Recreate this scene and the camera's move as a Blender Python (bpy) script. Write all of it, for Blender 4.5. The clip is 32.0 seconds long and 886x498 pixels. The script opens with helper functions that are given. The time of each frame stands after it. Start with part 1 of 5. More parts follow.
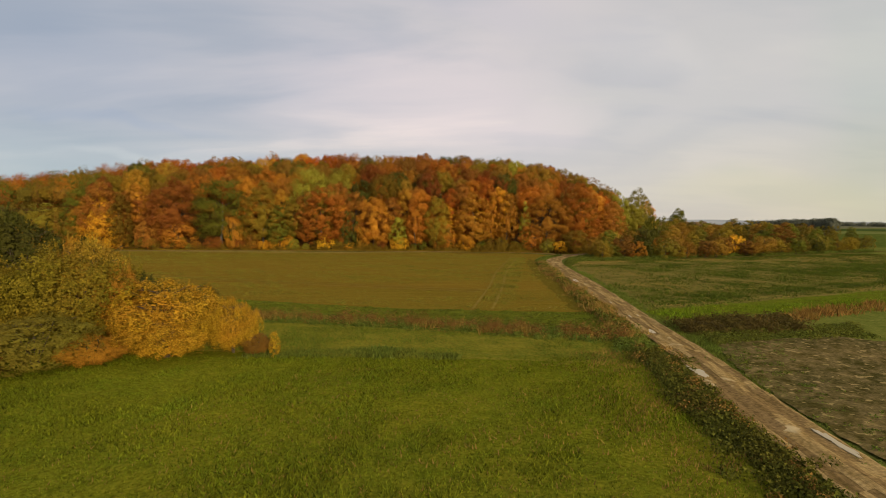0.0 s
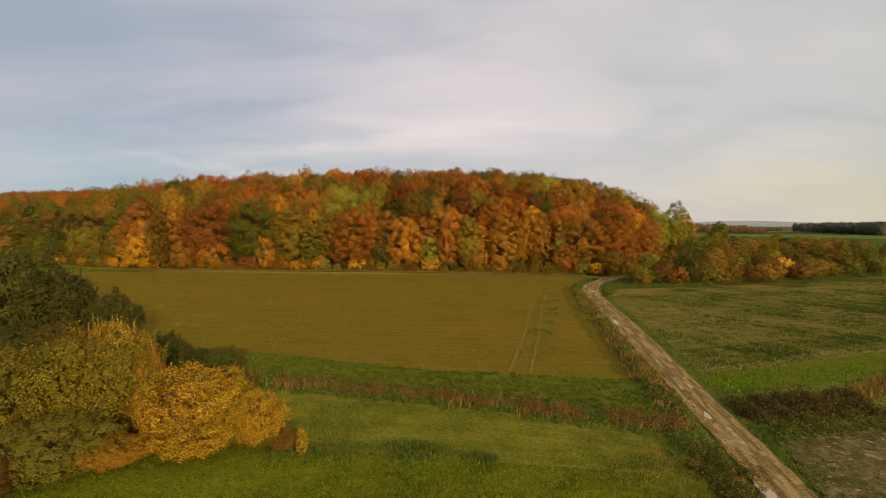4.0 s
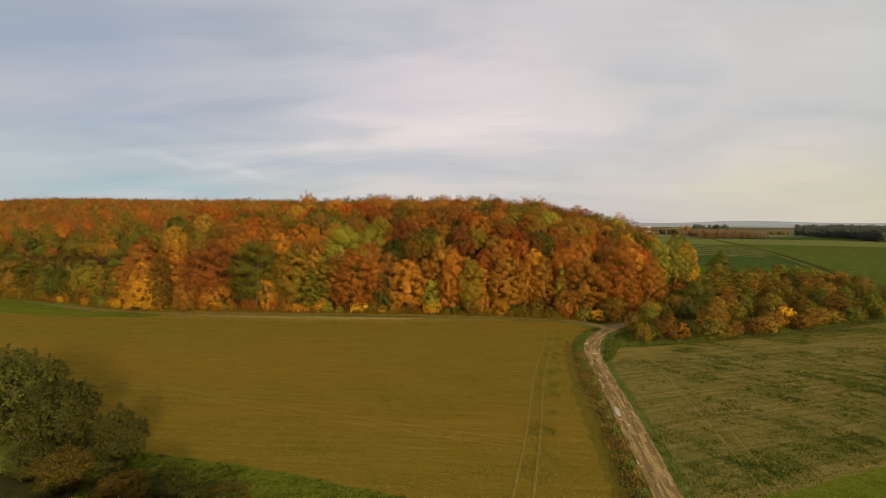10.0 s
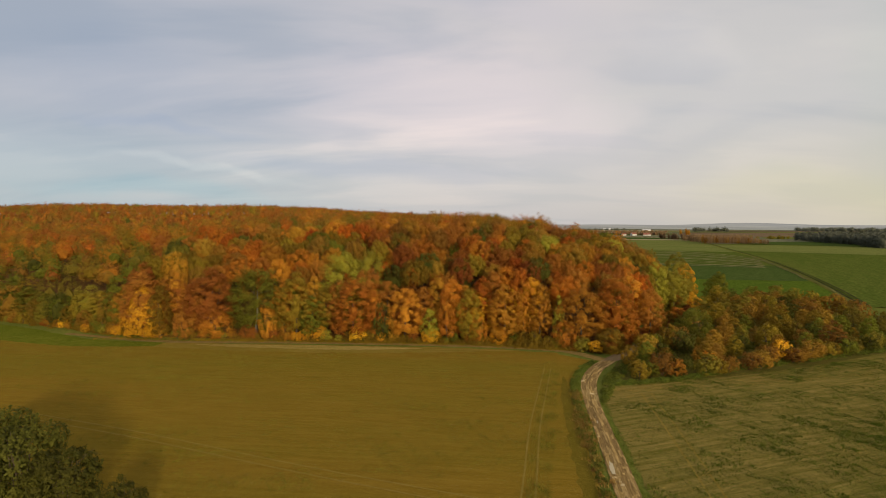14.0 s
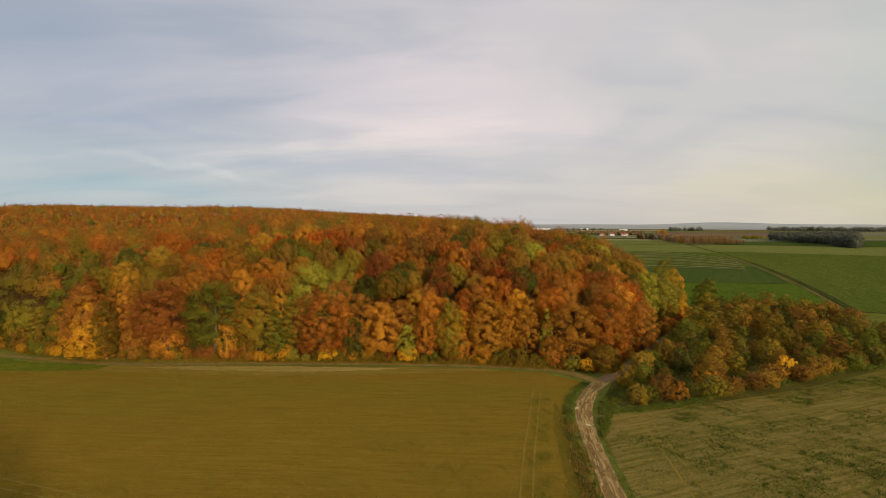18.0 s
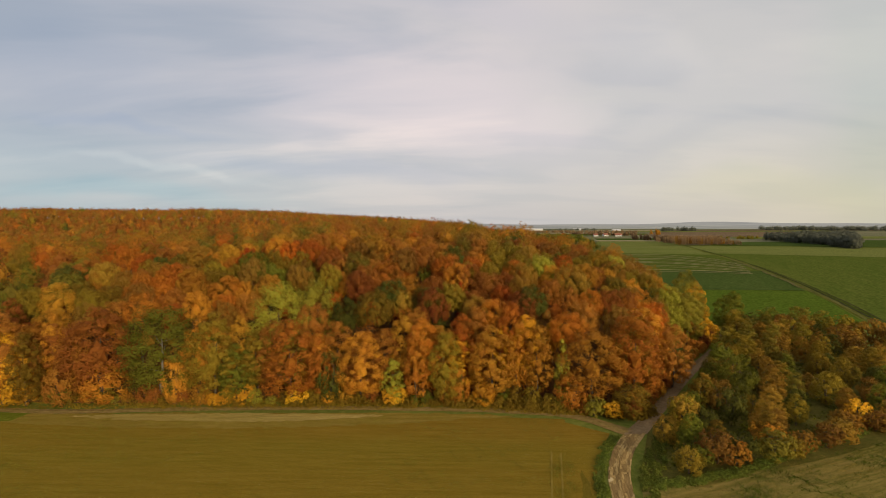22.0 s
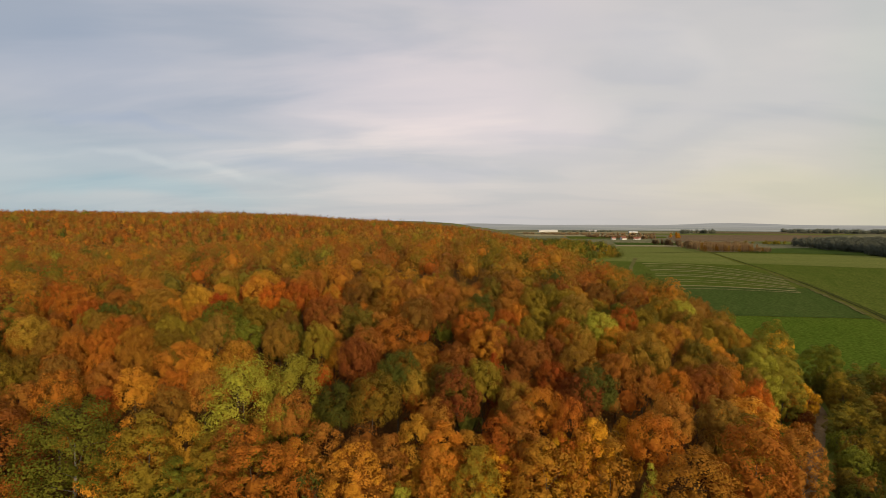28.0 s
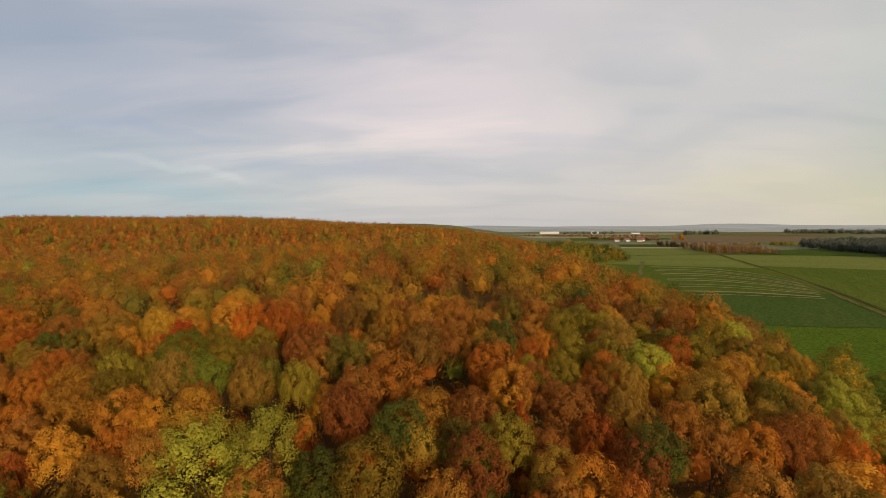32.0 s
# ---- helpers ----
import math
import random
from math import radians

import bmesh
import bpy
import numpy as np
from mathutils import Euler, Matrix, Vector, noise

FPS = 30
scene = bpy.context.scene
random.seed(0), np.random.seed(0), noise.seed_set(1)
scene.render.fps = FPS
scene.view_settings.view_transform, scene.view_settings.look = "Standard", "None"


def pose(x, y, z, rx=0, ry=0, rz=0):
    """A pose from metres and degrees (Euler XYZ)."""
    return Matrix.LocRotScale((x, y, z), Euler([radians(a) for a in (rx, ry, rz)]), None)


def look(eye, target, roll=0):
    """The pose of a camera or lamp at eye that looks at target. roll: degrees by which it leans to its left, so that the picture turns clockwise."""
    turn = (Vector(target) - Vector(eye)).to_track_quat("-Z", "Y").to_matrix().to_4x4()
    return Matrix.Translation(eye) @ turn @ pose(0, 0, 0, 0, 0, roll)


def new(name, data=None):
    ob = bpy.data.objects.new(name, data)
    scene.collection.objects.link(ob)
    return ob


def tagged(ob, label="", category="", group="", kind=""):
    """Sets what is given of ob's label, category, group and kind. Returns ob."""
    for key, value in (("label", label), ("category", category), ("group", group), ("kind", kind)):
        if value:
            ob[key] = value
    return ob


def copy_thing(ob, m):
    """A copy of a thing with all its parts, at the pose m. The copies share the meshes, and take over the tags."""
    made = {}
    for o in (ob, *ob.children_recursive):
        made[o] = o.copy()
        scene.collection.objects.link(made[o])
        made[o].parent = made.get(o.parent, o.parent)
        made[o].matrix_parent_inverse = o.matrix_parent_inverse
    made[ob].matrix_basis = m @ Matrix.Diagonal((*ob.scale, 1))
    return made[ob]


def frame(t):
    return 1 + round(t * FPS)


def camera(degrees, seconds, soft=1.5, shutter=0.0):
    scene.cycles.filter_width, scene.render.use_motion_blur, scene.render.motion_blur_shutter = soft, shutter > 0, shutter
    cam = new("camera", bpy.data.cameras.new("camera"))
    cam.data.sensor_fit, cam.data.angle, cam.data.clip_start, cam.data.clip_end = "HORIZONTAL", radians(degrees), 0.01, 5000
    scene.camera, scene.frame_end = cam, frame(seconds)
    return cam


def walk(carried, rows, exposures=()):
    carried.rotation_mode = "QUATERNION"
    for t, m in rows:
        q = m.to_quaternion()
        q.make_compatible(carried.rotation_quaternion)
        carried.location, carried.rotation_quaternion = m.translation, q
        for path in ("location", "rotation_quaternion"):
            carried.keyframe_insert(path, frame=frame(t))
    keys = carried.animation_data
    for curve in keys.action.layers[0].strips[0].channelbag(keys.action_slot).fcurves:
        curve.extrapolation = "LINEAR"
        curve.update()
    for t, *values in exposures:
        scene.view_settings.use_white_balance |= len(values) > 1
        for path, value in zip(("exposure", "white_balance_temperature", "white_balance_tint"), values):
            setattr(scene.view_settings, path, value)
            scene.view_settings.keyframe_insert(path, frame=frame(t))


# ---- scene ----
cam = camera(79.6, 32.0, soft=0.85)
PATH = [
    (0.0, pose(0.00, -0.00, 8.62, 87.03, -0.27, 0.00)),
    (1.0, pose(0.12, 1.20, 9.38, 87.05, 0.09, 0.61)),
    (2.0, pose(-0.09, 2.16, 10.47, 87.10, 0.03, 1.76)),
    (3.0, pose(-0.47, 2.49, 12.13, 87.07, -0.14, 2.69)),
    (3.5, pose(-0.44, 2.72, 12.99, 87.10, -0.18, 3.05)),
    (5.5, pose(-0.56, 2.54, 16.84, 87.17, -0.09, 3.52)),
    (6.0, pose(-0.55, 2.60, 17.92, 87.15, -0.06, 3.51)),
    (9.0, pose(-0.59, 3.05, 24.52, 86.96, -0.12, 3.43)),
    (13.0, pose(-0.37, 2.96, 32.58, 87.13, -0.05, 3.44)),
    (14.0, pose(-0.07, 2.61, 34.62, 87.08, -0.13, 3.45)),
    (14.5, pose(0.01, 2.76, 35.30, 87.11, -0.13, 3.19)),
    (15.0, pose(-0.01, 3.38, 35.69, 87.20, 0.01, 1.98)),
    (15.5, pose(-0.12, 4.63, 35.97, 87.13, -0.05, 1.57)),
    (17.5, pose(-0.67, 12.67, 36.28, 87.03, -0.11, 1.22)),
    (19.0, pose(-0.40, 21.32, 37.35, 87.18, 0.24, 1.04)),
    (21.0, pose(-1.13, 33.04, 38.39, 87.13, 0.28, 0.55)),
    (23.0, pose(-1.66, 45.68, 40.62, 87.09, 0.25, 0.13)),
    (24.5, pose(-2.47, 54.27, 42.87, 87.05, 0.14, 0.16)),
    (25.0, pose(-2.69, 57.50, 43.67, 86.98, 0.05, 1.24)),
    (25.5, pose(-3.05, 60.50, 44.43, 87.01, 0.06, 2.47)),
    (27.5, pose(-4.15, 73.14, 47.99, 86.93, -0.16, 1.66)),
    (28.0, pose(-4.47, 76.05, 49.04, 86.96, -0.03, 1.58)),
    (29.0, pose(-5.08, 81.44, 50.11, 86.99, 0.06, 1.66)),
    (30.5, pose(-5.93, 89.90, 50.39, 87.06, 0.11, 1.83)),
    (32.0, pose(-6.83, 98.11, 50.47, 87.19, 0.34, 1.59)),
]
walk(cam, PATH)

# ---- world, sun ----
SUN_ELEV, SUN_AZ = radians(13.5), radians(153)      # azimuth from +y towards +x
world = bpy.data.worlds.new("world")
scene.world = world
world.use_nodes = True


def build_world():
    nt = world.node_tree
    nt.nodes.clear()
    n, l = nt.nodes.new, nt.links.new
    out, bg = n("ShaderNodeOutputWorld"), n("ShaderNodeBackground")
    sky = n("ShaderNodeTexSky")
    sky.sky_type = "NISHITA"
    sky.sun_disc = False
    sky.sun_elevation, sky.sun_rotation = SUN_ELEV, SUN_AZ
    sky.air_density, sky.dust_density = 1.0, 1.5
    tc, sep = n("ShaderNodeTexCoord"), n("ShaderNodeSeparateXYZ")
    l(tc.outputs["Generated"], sep.inputs[0])

    def m(op, a, b=None):
        k = n("ShaderNodeMath")
        k.operation = op
        for s, v in zip(k.inputs, (a, b)):
            if v is None:
                continue
            if isinstance(v, (int, float)):
                s.default_value = v
            else:
                l(v, s)
        return k.outputs[0]

    # a cloud deck seen in perspective: direction divided by its height
    den = m("ADD", m("MAXIMUM", sep.outputs[2], 0.0), 0.17)
    cx, cy = m("DIVIDE", sep.outputs[0], den), m("DIVIDE", sep.outputs[1], den)
    comb = n("ShaderNodeCombineXYZ")
    l(cx, comb.inputs[0]), l(cy, comb.inputs[1])

    def noise_at(scale, detail, stretch, rot, off):
        mp = n("ShaderNodeMapping")
        mp.inputs["Scale"].default_value = stretch
        mp.inputs["Rotation"].default_value = (0, 0, rot)
        mp.inputs["Location"].default_value = off
        l(comb.outputs[0], mp.inputs[0])
        t = n("ShaderNodeTexNoise")
        t.inputs["Scale"].default_value, t.inputs["Detail"].default_value = scale, detail
        t.inputs["Distortion"].default_value = 0.4
        l(mp.outputs[0], t.inputs[0])
        return t.outputs[0]

    def ramp(v, stops):
        r = n("ShaderNodeValToRGB")
        r.color_ramp.interpolation = "EASE"
        els = r.color_ramp.elements
        while len(els) < len(stops):
            els.new(0.5)
        for e, (p, c) in zip(els, stops):
            e.position, e.color = p, (*c, 1)
        l(v, r.inputs[0])
        return r.outputs[0]

    def mix(f, a, b, kind="MIX"):
        k = n("ShaderNodeMix")
        k.data_type, k.blend_type = "RGBA", kind
        for s, v in zip((k.inputs[0], k.inputs[6], k.inputs[7]), (f, a, b)):
            if isinstance(v, (int, float)):
                s.default_value = v
            elif isinstance(v, tuple):
                s.default_value = (*v, 1)
            else:
                l(v, s)
        return k.outputs[2]

    big = noise_at(0.62, 2, (1.0, 0.6, 1), 0.7, (2.3, 0.7, 0))
    fine = noise_at(1.5, 5, (0.45, 1.1, 1), 0.55, (5, 1, 0))
    cloud = ramp(m("ADD", m("MULTIPLY", big, 0.5), m("MULTIPLY", fine, 0.5)),
                 [(0.38, (0.53, 0.545, 0.595)), (0.48, (0.615, 0.605, 0.64)), (0.59, (0.72, 0.68, 0.69))])
    side = ramp(m("ADD", m("ADD", m("MULTIPLY", sep.outputs[0], 0.5), 0.30), m("MULTIPLY", fine, 0.4)), [(0.12, (0.70, 0.78, 0.88)), (0.56, (1.12, 1.08, 1.05)), (0.74, (1.02, 1.03, 0.98)), (0.92, (0.84, 0.92, 0.90))])
    cloud = mix(1.0, cloud, side, "MULTIPLY")
    # thinner deck low over the horizon, warm towards the sun
    low = ramp(m("ADD", m("MULTIPLY", sep.outputs[0], 0.5), 0.5),
               [(0.15, (0.40, 0.55, 0.62)), (0.5, (0.56, 0.57, 0.59)), (0.88, (0.70, 0.63, 0.48))])
    amount = ramp(sep.outputs[2], [(0.0, (1, 1, 1)), (0.05, (0.75, 0.75, 0.75)), (0.19, (0, 0, 0))])
    col = mix(amount, cloud, mix(0.35, low, cloud))
    warm = ramp(m("SUBTRACT", sep.outputs[0], sep.outputs[2]), [(0.35, (1, 1, 1)), (0.9, (1.03, 1.06, 0.95))])
    col = mix(1.0, col, warm, "MULTIPLY")
    col = mix(1.0, col, (1.035, 1.0, 0.965), "MULTIPLY")
    # soft brighter and darker fields of the deck: bearing, height, half sizes, slope, tint
    front = m("MAXIMUM", sep.outputs[1], 0.2)
    plane = n("ShaderNodeCombineXYZ")
    l(m("DIVIDE", sep.outputs[0], front), plane.inputs[0]), l(m("DIVIDE", sep.outputs[2], front), plane.inputs[1])
    wisp = n("ShaderNodeTexNoise")
    wisp.inputs["Scale"].default_value, wisp.inputs["Detail"].default_value = 3.2, 5
    l(plane.outputs[0], wisp.inputs[0])
    drift = n("ShaderNodeVectorMath")
    drift.operation = "MULTIPLY_ADD"
    drift.inputs[1].default_value = (0.34, 0.13, 0)
    l(wisp.outputs["Color"], drift.inputs[0]), l(plane.outputs[0], drift.inputs[2])
    for u, v, ru, rv, slope, tint in (
            (-0.03, 0.22, 0.46, 0.15, -8, (1.10, 1.06, 1.07)), (0.37, 0.31, 0.16, 0.07, -20, (1.07, 1.06, 1.05)), (0.20, 0.19, 0.18, 0.05, 14, (1.07, 1.05, 1.04)),
            (-0.20, 0.105, 0.42, 0.030, -4, (0.90, 0.93, 0.99)), (-0.68, 0.28, 0.40, 0.13, -12, (0.91, 0.94, 0.98)), (-0.58, 0.062, 0.40, 0.030, -5, (0.90, 1.0, 1.02)),
            (-0.50, 0.105, 0.30, 0.013, -10, (1.12, 1.10, 1.07)), (-0.62, 0.19, 0.34, 0.016, -7, (0.92, 0.95, 1.0)), (0.78, 0.22, 0.16, 0.34, 0, (0.93, 0.97, 0.95)),
            (0.62, 0.06, 0.34, 0.06, 0, (1.0, 1.01, 0.93)), (0.05, 0.40, 0.40, 0.06, -16, (0.95, 0.96, 0.99)), (0.42, 0.15, 0.30, 0.025, 18, (0.95, 0.96, 0.98))):
        mp = n("ShaderNodeMapping")
        mp.vector_type = "TEXTURE"
        mp.inputs["Location"].default_value = (u + 0.17, v + 0.065, 0)
        mp.inputs["Rotation"].default_value = (0, 0, radians(slope))
        mp.inputs["Scale"].default_value = (ru, rv, 1)
        l(drift.outputs[0], mp.inputs[0])
        dist = n("ShaderNodeVectorMath")
        dist.operation = "LENGTH"
        flatten = n("ShaderNodeVectorMath")
        flatten.operation = "MULTIPLY"
        flatten.inputs[1].default_value = (1, 1, 0)
        l(mp.outputs[0], flatten.inputs[0]), l(flatten.outputs[0], dist.inputs[0])
        col = mix(1.0, col, ramp(dist.outputs["Value"], [(0.15, tint), (1.0, (1, 1, 1))]), "MULTIPLY")
    clear = mix(1.0, sky.outputs[0], (0.10, 0.10, 0.10), "MULTIPLY")
    final = mix(0.88, clear, col)
    l(final, bg.inputs[0])
    bg.inputs[1].default_value = 1.0
    l(bg.outputs[0], out.inputs[0])


build_world()
sun = new("sun", bpy.data.lights.new("sun", "SUN"))
sun.data.energy, sun.data.angle, sun.data.color = 3.95, radians(6), (1.0, 0.80, 0.52)
sun.matrix_world = look((math.sin(SUN_AZ) * 500, math.cos(SUN_AZ) * 500, math.tan(SUN_ELEV) * 500), (0, 0, 0))

# ---- materials ----


def node_mat(name):
    mat = bpy.data.materials.new(name)
    mat.use_nodes = True
    nt = mat.node_tree
    return mat, nt, nt.nodes.new, nt.links.new, nt.nodes["Principled BSDF"]


def colour_ramp(n, l, v, stops):
    r = n("ShaderNodeValToRGB")
    els = r.color_ramp.elements
    while len(els) < len(stops):
        els.new(0.5)
    for e, (p, c) in zip(els, stops):
        e.position, e.color = p, (*c, 1)
    l(v, r.inputs[0])
    return r.outputs[0]


def mix_rgb(n, l, f, a, b, kind="MIX"):
    k = n("ShaderNodeMix")
    k.data_type, k.blend_type = "RGBA", kind
    for s, v in zip((k.inputs[0], k.inputs[6], k.inputs[7]), (f, a, b)):
        if isinstance(v, (int, float)):
            s.default_value = v
        elif isinstance(v, tuple):
            s.default_value = (*v, 1)
        else:
            l(v, s)
    return k.outputs[2]


def tex_noise(n, l, scale, detail=4, stretch=(1, 1, 1), rot=0.0, rough=0.55):
    g, mp, t = n("ShaderNodeNewGeometry"), n("ShaderNodeMapping"), n("ShaderNodeTexNoise")
    mp.vector_type = "TEXTURE"
    mp.inputs["Rotation"].default_value = (0, 0, rot)
    mp.inputs["Scale"].default_value = [1 / s for s in stretch]
    l(g.outputs["Position"], mp.inputs[0])
    l(mp.outputs[0], t.inputs[0])
    t.inputs["Scale"].default_value, t.inputs["Detail"].default_value, t.inputs["Roughness"].default_value = scale, detail, rough
    return t.outputs[0]


def soil(name, large, small, large_scale=0.06, small_scale=1.5, stretch=(1, 1, 1), rot=0.0, bump=0.3, rough=0.95, amount=0.5, micro=6.0, speck=None):
    """Ground cover: a large-scale ramp, a small-scale ramp laid over it, fine relief."""
    mat, nt, n, l, p = node_mat(name)
    a = colour_ramp(n, l, tex_noise(n, l, large_scale, 4, stretch, rot), large)
    b = colour_ramp(n, l, tex_noise(n, l, small_scale, 6, stretch, rot, 0.7), small)
    col = mix_rgb(n, l, amount, a, b)
    grain = colour_ramp(n, l, tex_noise(n, l, micro, 3), [(0.3, (0.62, 0.62, 0.62)), (0.7, (1.3, 1.3, 1.3))])
    col = mix_rgb(n, l, 1.0, col, grain, "MULTIPLY")
    if speck:
        # small pale stones, straws or dry tufts
        size, share, tint = speck
        col = mix_rgb(n, l, colour_ramp(n, l, tex_noise(n, l, size, 2), [(share, (0, 0, 0)), (share + 0.06, (1, 1, 1))]), col, tint)
    l(col, p.inputs["Base Color"])
    p.inputs["Roughness"].default_value = rough
    p.inputs["Specular IOR Level"].default_value = 0.0
    bp = n("ShaderNodeBump")
    bp.inputs["Strength"].default_value, bp.inputs["Distance"].default_value = bump, 0.15
    l(tex_noise(n, l, small_scale * 2, 6, stretch, rot, 0.7), bp.inputs["Height"])
    l(bp.outputs[0], p.inputs["Normal"])
    return mat


TINT_OF = {}


def foliage(name, c, spread=0.22, hue=0.022, thin=0.33, each=1.0):
    """Leaves: each spray and each tree a little different in tone; each: how far trees differ."""
    TINT_OF[name] = c
    mat, nt, n, l, p = node_mat(name)
    g, o = n("ShaderNodeNewGeometry"), n("ShaderNodeObjectInfo")
    big = tex_noise(n, l, 0.11, 2)
    v = n("ShaderNodeMapRange")
    v.inputs[3].default_value, v.inputs[4].default_value = 1 - spread, 1 + spread
    l(g.outputs["Random Per Island"], v.inputs[0])
    v2 = n("ShaderNodeMapRange")
    v2.inputs[1].default_value, v2.inputs[2].default_value = 0.3, 0.7
    v2.inputs[3].default_value, v2.inputs[4].default_value = 0.90, 1.10
    l(big, v2.inputs[0])
    own = n("ShaderNodeMapRange")
    own.inputs[3].default_value, own.inputs[4].default_value = 1.04 - 0.34 * each, 1.04 + 0.18 * each
    l(o.outputs["Random"], own.inputs[0])
    pair = n("ShaderNodeMath")
    pair.operation = "MULTIPLY"
    l(v.outputs[0], pair.inputs[0]), l(own.outputs[0], pair.inputs[1])
    mul = n("ShaderNodeMath")
    mul.operation = "MULTIPLY"
    l(pair.outputs[0], mul.inputs[0]), l(v2.outputs[0], mul.inputs[1])
    h = n("ShaderNodeMapRange")
    h.inputs[3].default_value, h.inputs[4].default_value = 0.5 - hue * 0.5 * each, 0.5 + hue * 0.5 * each
    l(o.outputs["Random"], h.inputs[0])
    h2 = n("ShaderNodeMath")
    h2.operation = "MULTIPLY_ADD"
    l(tex_noise(n, l, 0.35, 3), h2.inputs[0])
    h2.inputs[1].default_value = hue * 1.6
    sub = n("ShaderNodeMath")
    sub.operation = "SUBTRACT"
    l(h.outputs[0], sub.inputs[0])
    sub.inputs[1].default_value = hue * 0.8
    l(sub.outputs[0], h2.inputs[2])
    hsv = n("ShaderNodeHueSaturation")
    hsv.inputs["Color"].default_value = (*c, 1)
    l(h2.outputs[0], hsv.inputs["Hue"]), l(mul.outputs[0], hsv.inputs["Value"])
    l(hsv.outputs[0], p.inputs["Base Color"])
    p.inputs["Roughness"].default_value = 0.75
    p.inputs["Specular IOR Level"].default_value = 0.06
    tr, ms = n("ShaderNodeBsdfTranslucent"), n("ShaderNodeMixShader")
    l(hsv.outputs[0], tr.inputs[0])
    ms.inputs[0].default_value = thin
    l(p.outputs[0], ms.inputs[1]), l(tr.outputs[0], ms.inputs[2])
    l(ms.outputs[0], nt.nodes["Material Output"].inputs[0])
    return mat


def plain(name, c, rough=0.8, var=0.25, scale=3.0, metal=0.0, spec=0.3):
    mat, nt, n, l, p = node_mat(name)
    lo, hi = tuple(v * (1 - var) for v in c), tuple(v * (1 + var) for v in c)
    l(colour_ramp(n, l, tex_noise(n, l, scale, 5), [(0.3, lo), (0.7, hi)]), p.inputs["Base Color"])
    p.inputs["Roughness"].default_value, p.inputs["Metallic"].default_value = rough, metal
    p.inputs["Specular IOR Level"].default_value = spec
    return mat


LEAF = {
    "rust": foliage("rust leaves", (0.31, 0.118, 0.02)),
    "orange": foliage("orange leaves", (0.46, 0.187, 0.021)),
    "amber": foliage("amber leaves", (0.385, 0.182, 0.02)),
    "yellow": foliage("yellow leaves", (0.66, 0.34, 0.022)),
    "olive": foliage("olive leaves", (0.225, 0.15, 0.016)),
    "green": foliage("green leaves", (0.145, 0.148, 0.016)),
    "dark_green": foliage("dark green leaves", (0.082, 0.084, 0.013)),
    "red": foliage("red leaves", (0.42, 0.095, 0.012)),
    "brown": foliage("brown leaves", (0.235, 0.122, 0.021)),
    # darker copy of the green leaves, with shade put into the colour
    "shade": foliage("shaded green leaves", (0.092, 0.092, 0.015)),
    "gold": foliage("golden leaves", (0.40, 0.234, 0.016), 0.66, 0.045, each=0.15),
    "willow": foliage("willow leaves", (0.20, 0.148, 0.013), 0.5, 0.045, each=0.15),
    "lime": foliage("yellow-green leaves", (0.29, 0.255, 0.028)),
    "straw": foliage("straw-yellow leaves", (0.34, 0.215, 0.022), 0.5, 0.045, each=0.15),
    "copper": foliage("copper leaves", (0.40, 0.125, 0.016)),
    "russet": foliage("russet leaves", (0.25, 0.088, 0.017)),
    "ochre": foliage("ochre leaves", (0.30, 0.165, 0.022)),
    "moss": foliage("moss-green leaves", (0.175, 0.135, 0.018)),
}
# lightened and blued: distance haze is put into this leaf colour
LEAF["far_dark"] = foliage("far dark wood leaves with haze", (0.150, 0.160, 0.115), 0.12, 0.01)
LEAF["twigs"] = foliage("far bare twigs", (0.225, 0.145, 0.072), 0.2, 0.01)
FAR_LEAF = {}


def far_leaf(c):
    """The leaves of far crowns: the same colour, calmer from spray to spray."""
    if c not in FAR_LEAF:
        FAR_LEAF[c] = foliage("far " + LEAF[c].name, TINT_OF[LEAF[c].name], 0.12, 0.012)
    return FAR_LEAF[c]


WORDS = {"rust": "rust-brown", "orange": "orange", "amber": "amber", "yellow": "golden yellow", "olive": "olive-brown",
         "green": "green", "dark_green": "dark green", "red": "red", "brown": "dull brown", "lime": "yellow-green", "twigs": "bare grey-brown", "far_dark": "dark green", "copper": "copper-red", "russet": "dark russet", "ochre": "ochre", "moss": "moss-green", "willow": "olive-yellow", "gold": "golden", "shade": "dark olive-green"}
BARK = plain("bark", (0.09, 0.07, 0.045), 0.95, 0.4, 6, spec=0.03)
PALE_BARK = plain("pale bark", (0.15, 0.135, 0.10), 0.85, 0.35, 5)
GRASS = soil("rough grass", [(0.35, (0.10, 0.125, 0.018)), (0.65, (0.19, 0.19, 0.03))], [(0.35, (0.06, 0.095, 0.014)), (0.68, (0.23, 0.21, 0.05))], 0.05, 0.9)
MEADOW = soil("meadow grass", [(0.3, (0.105, 0.135, 0.008)), (0.7, (0.195, 0.178, 0.011))], [(0.32, (0.06, 0.09, 0.006)), (0.7, (0.25, 0.215, 0.02))], 0.16, 1.1, bump=0.6)
MOWN = soil("mown grass", [(0.3, (0.16, 0.16, 0.012)), (0.7, (0.24, 0.19, 0.02))], [(0.32, (0.10, 0.11, 0.010)), (0.7, (0.27, 0.22, 0.035))], 0.08, 0.8, (0.25, 1.6, 1), -0.2)
SOWN = soil("sown field", [(0.38, (0.215, 0.124, 0.015)), (0.60, (0.170, 0.125, 0.013))], [(0.34, (0.130, 0.088, 0.010)), (0.68, (0.25, 0.163, 0.025))], 0.02, 0.7, (0.12, 1.5, 1), -0.04, 0.35, amount=0.42, micro=9, speck=(3.4, 0.67, (0.30, 0.22, 0.07)))
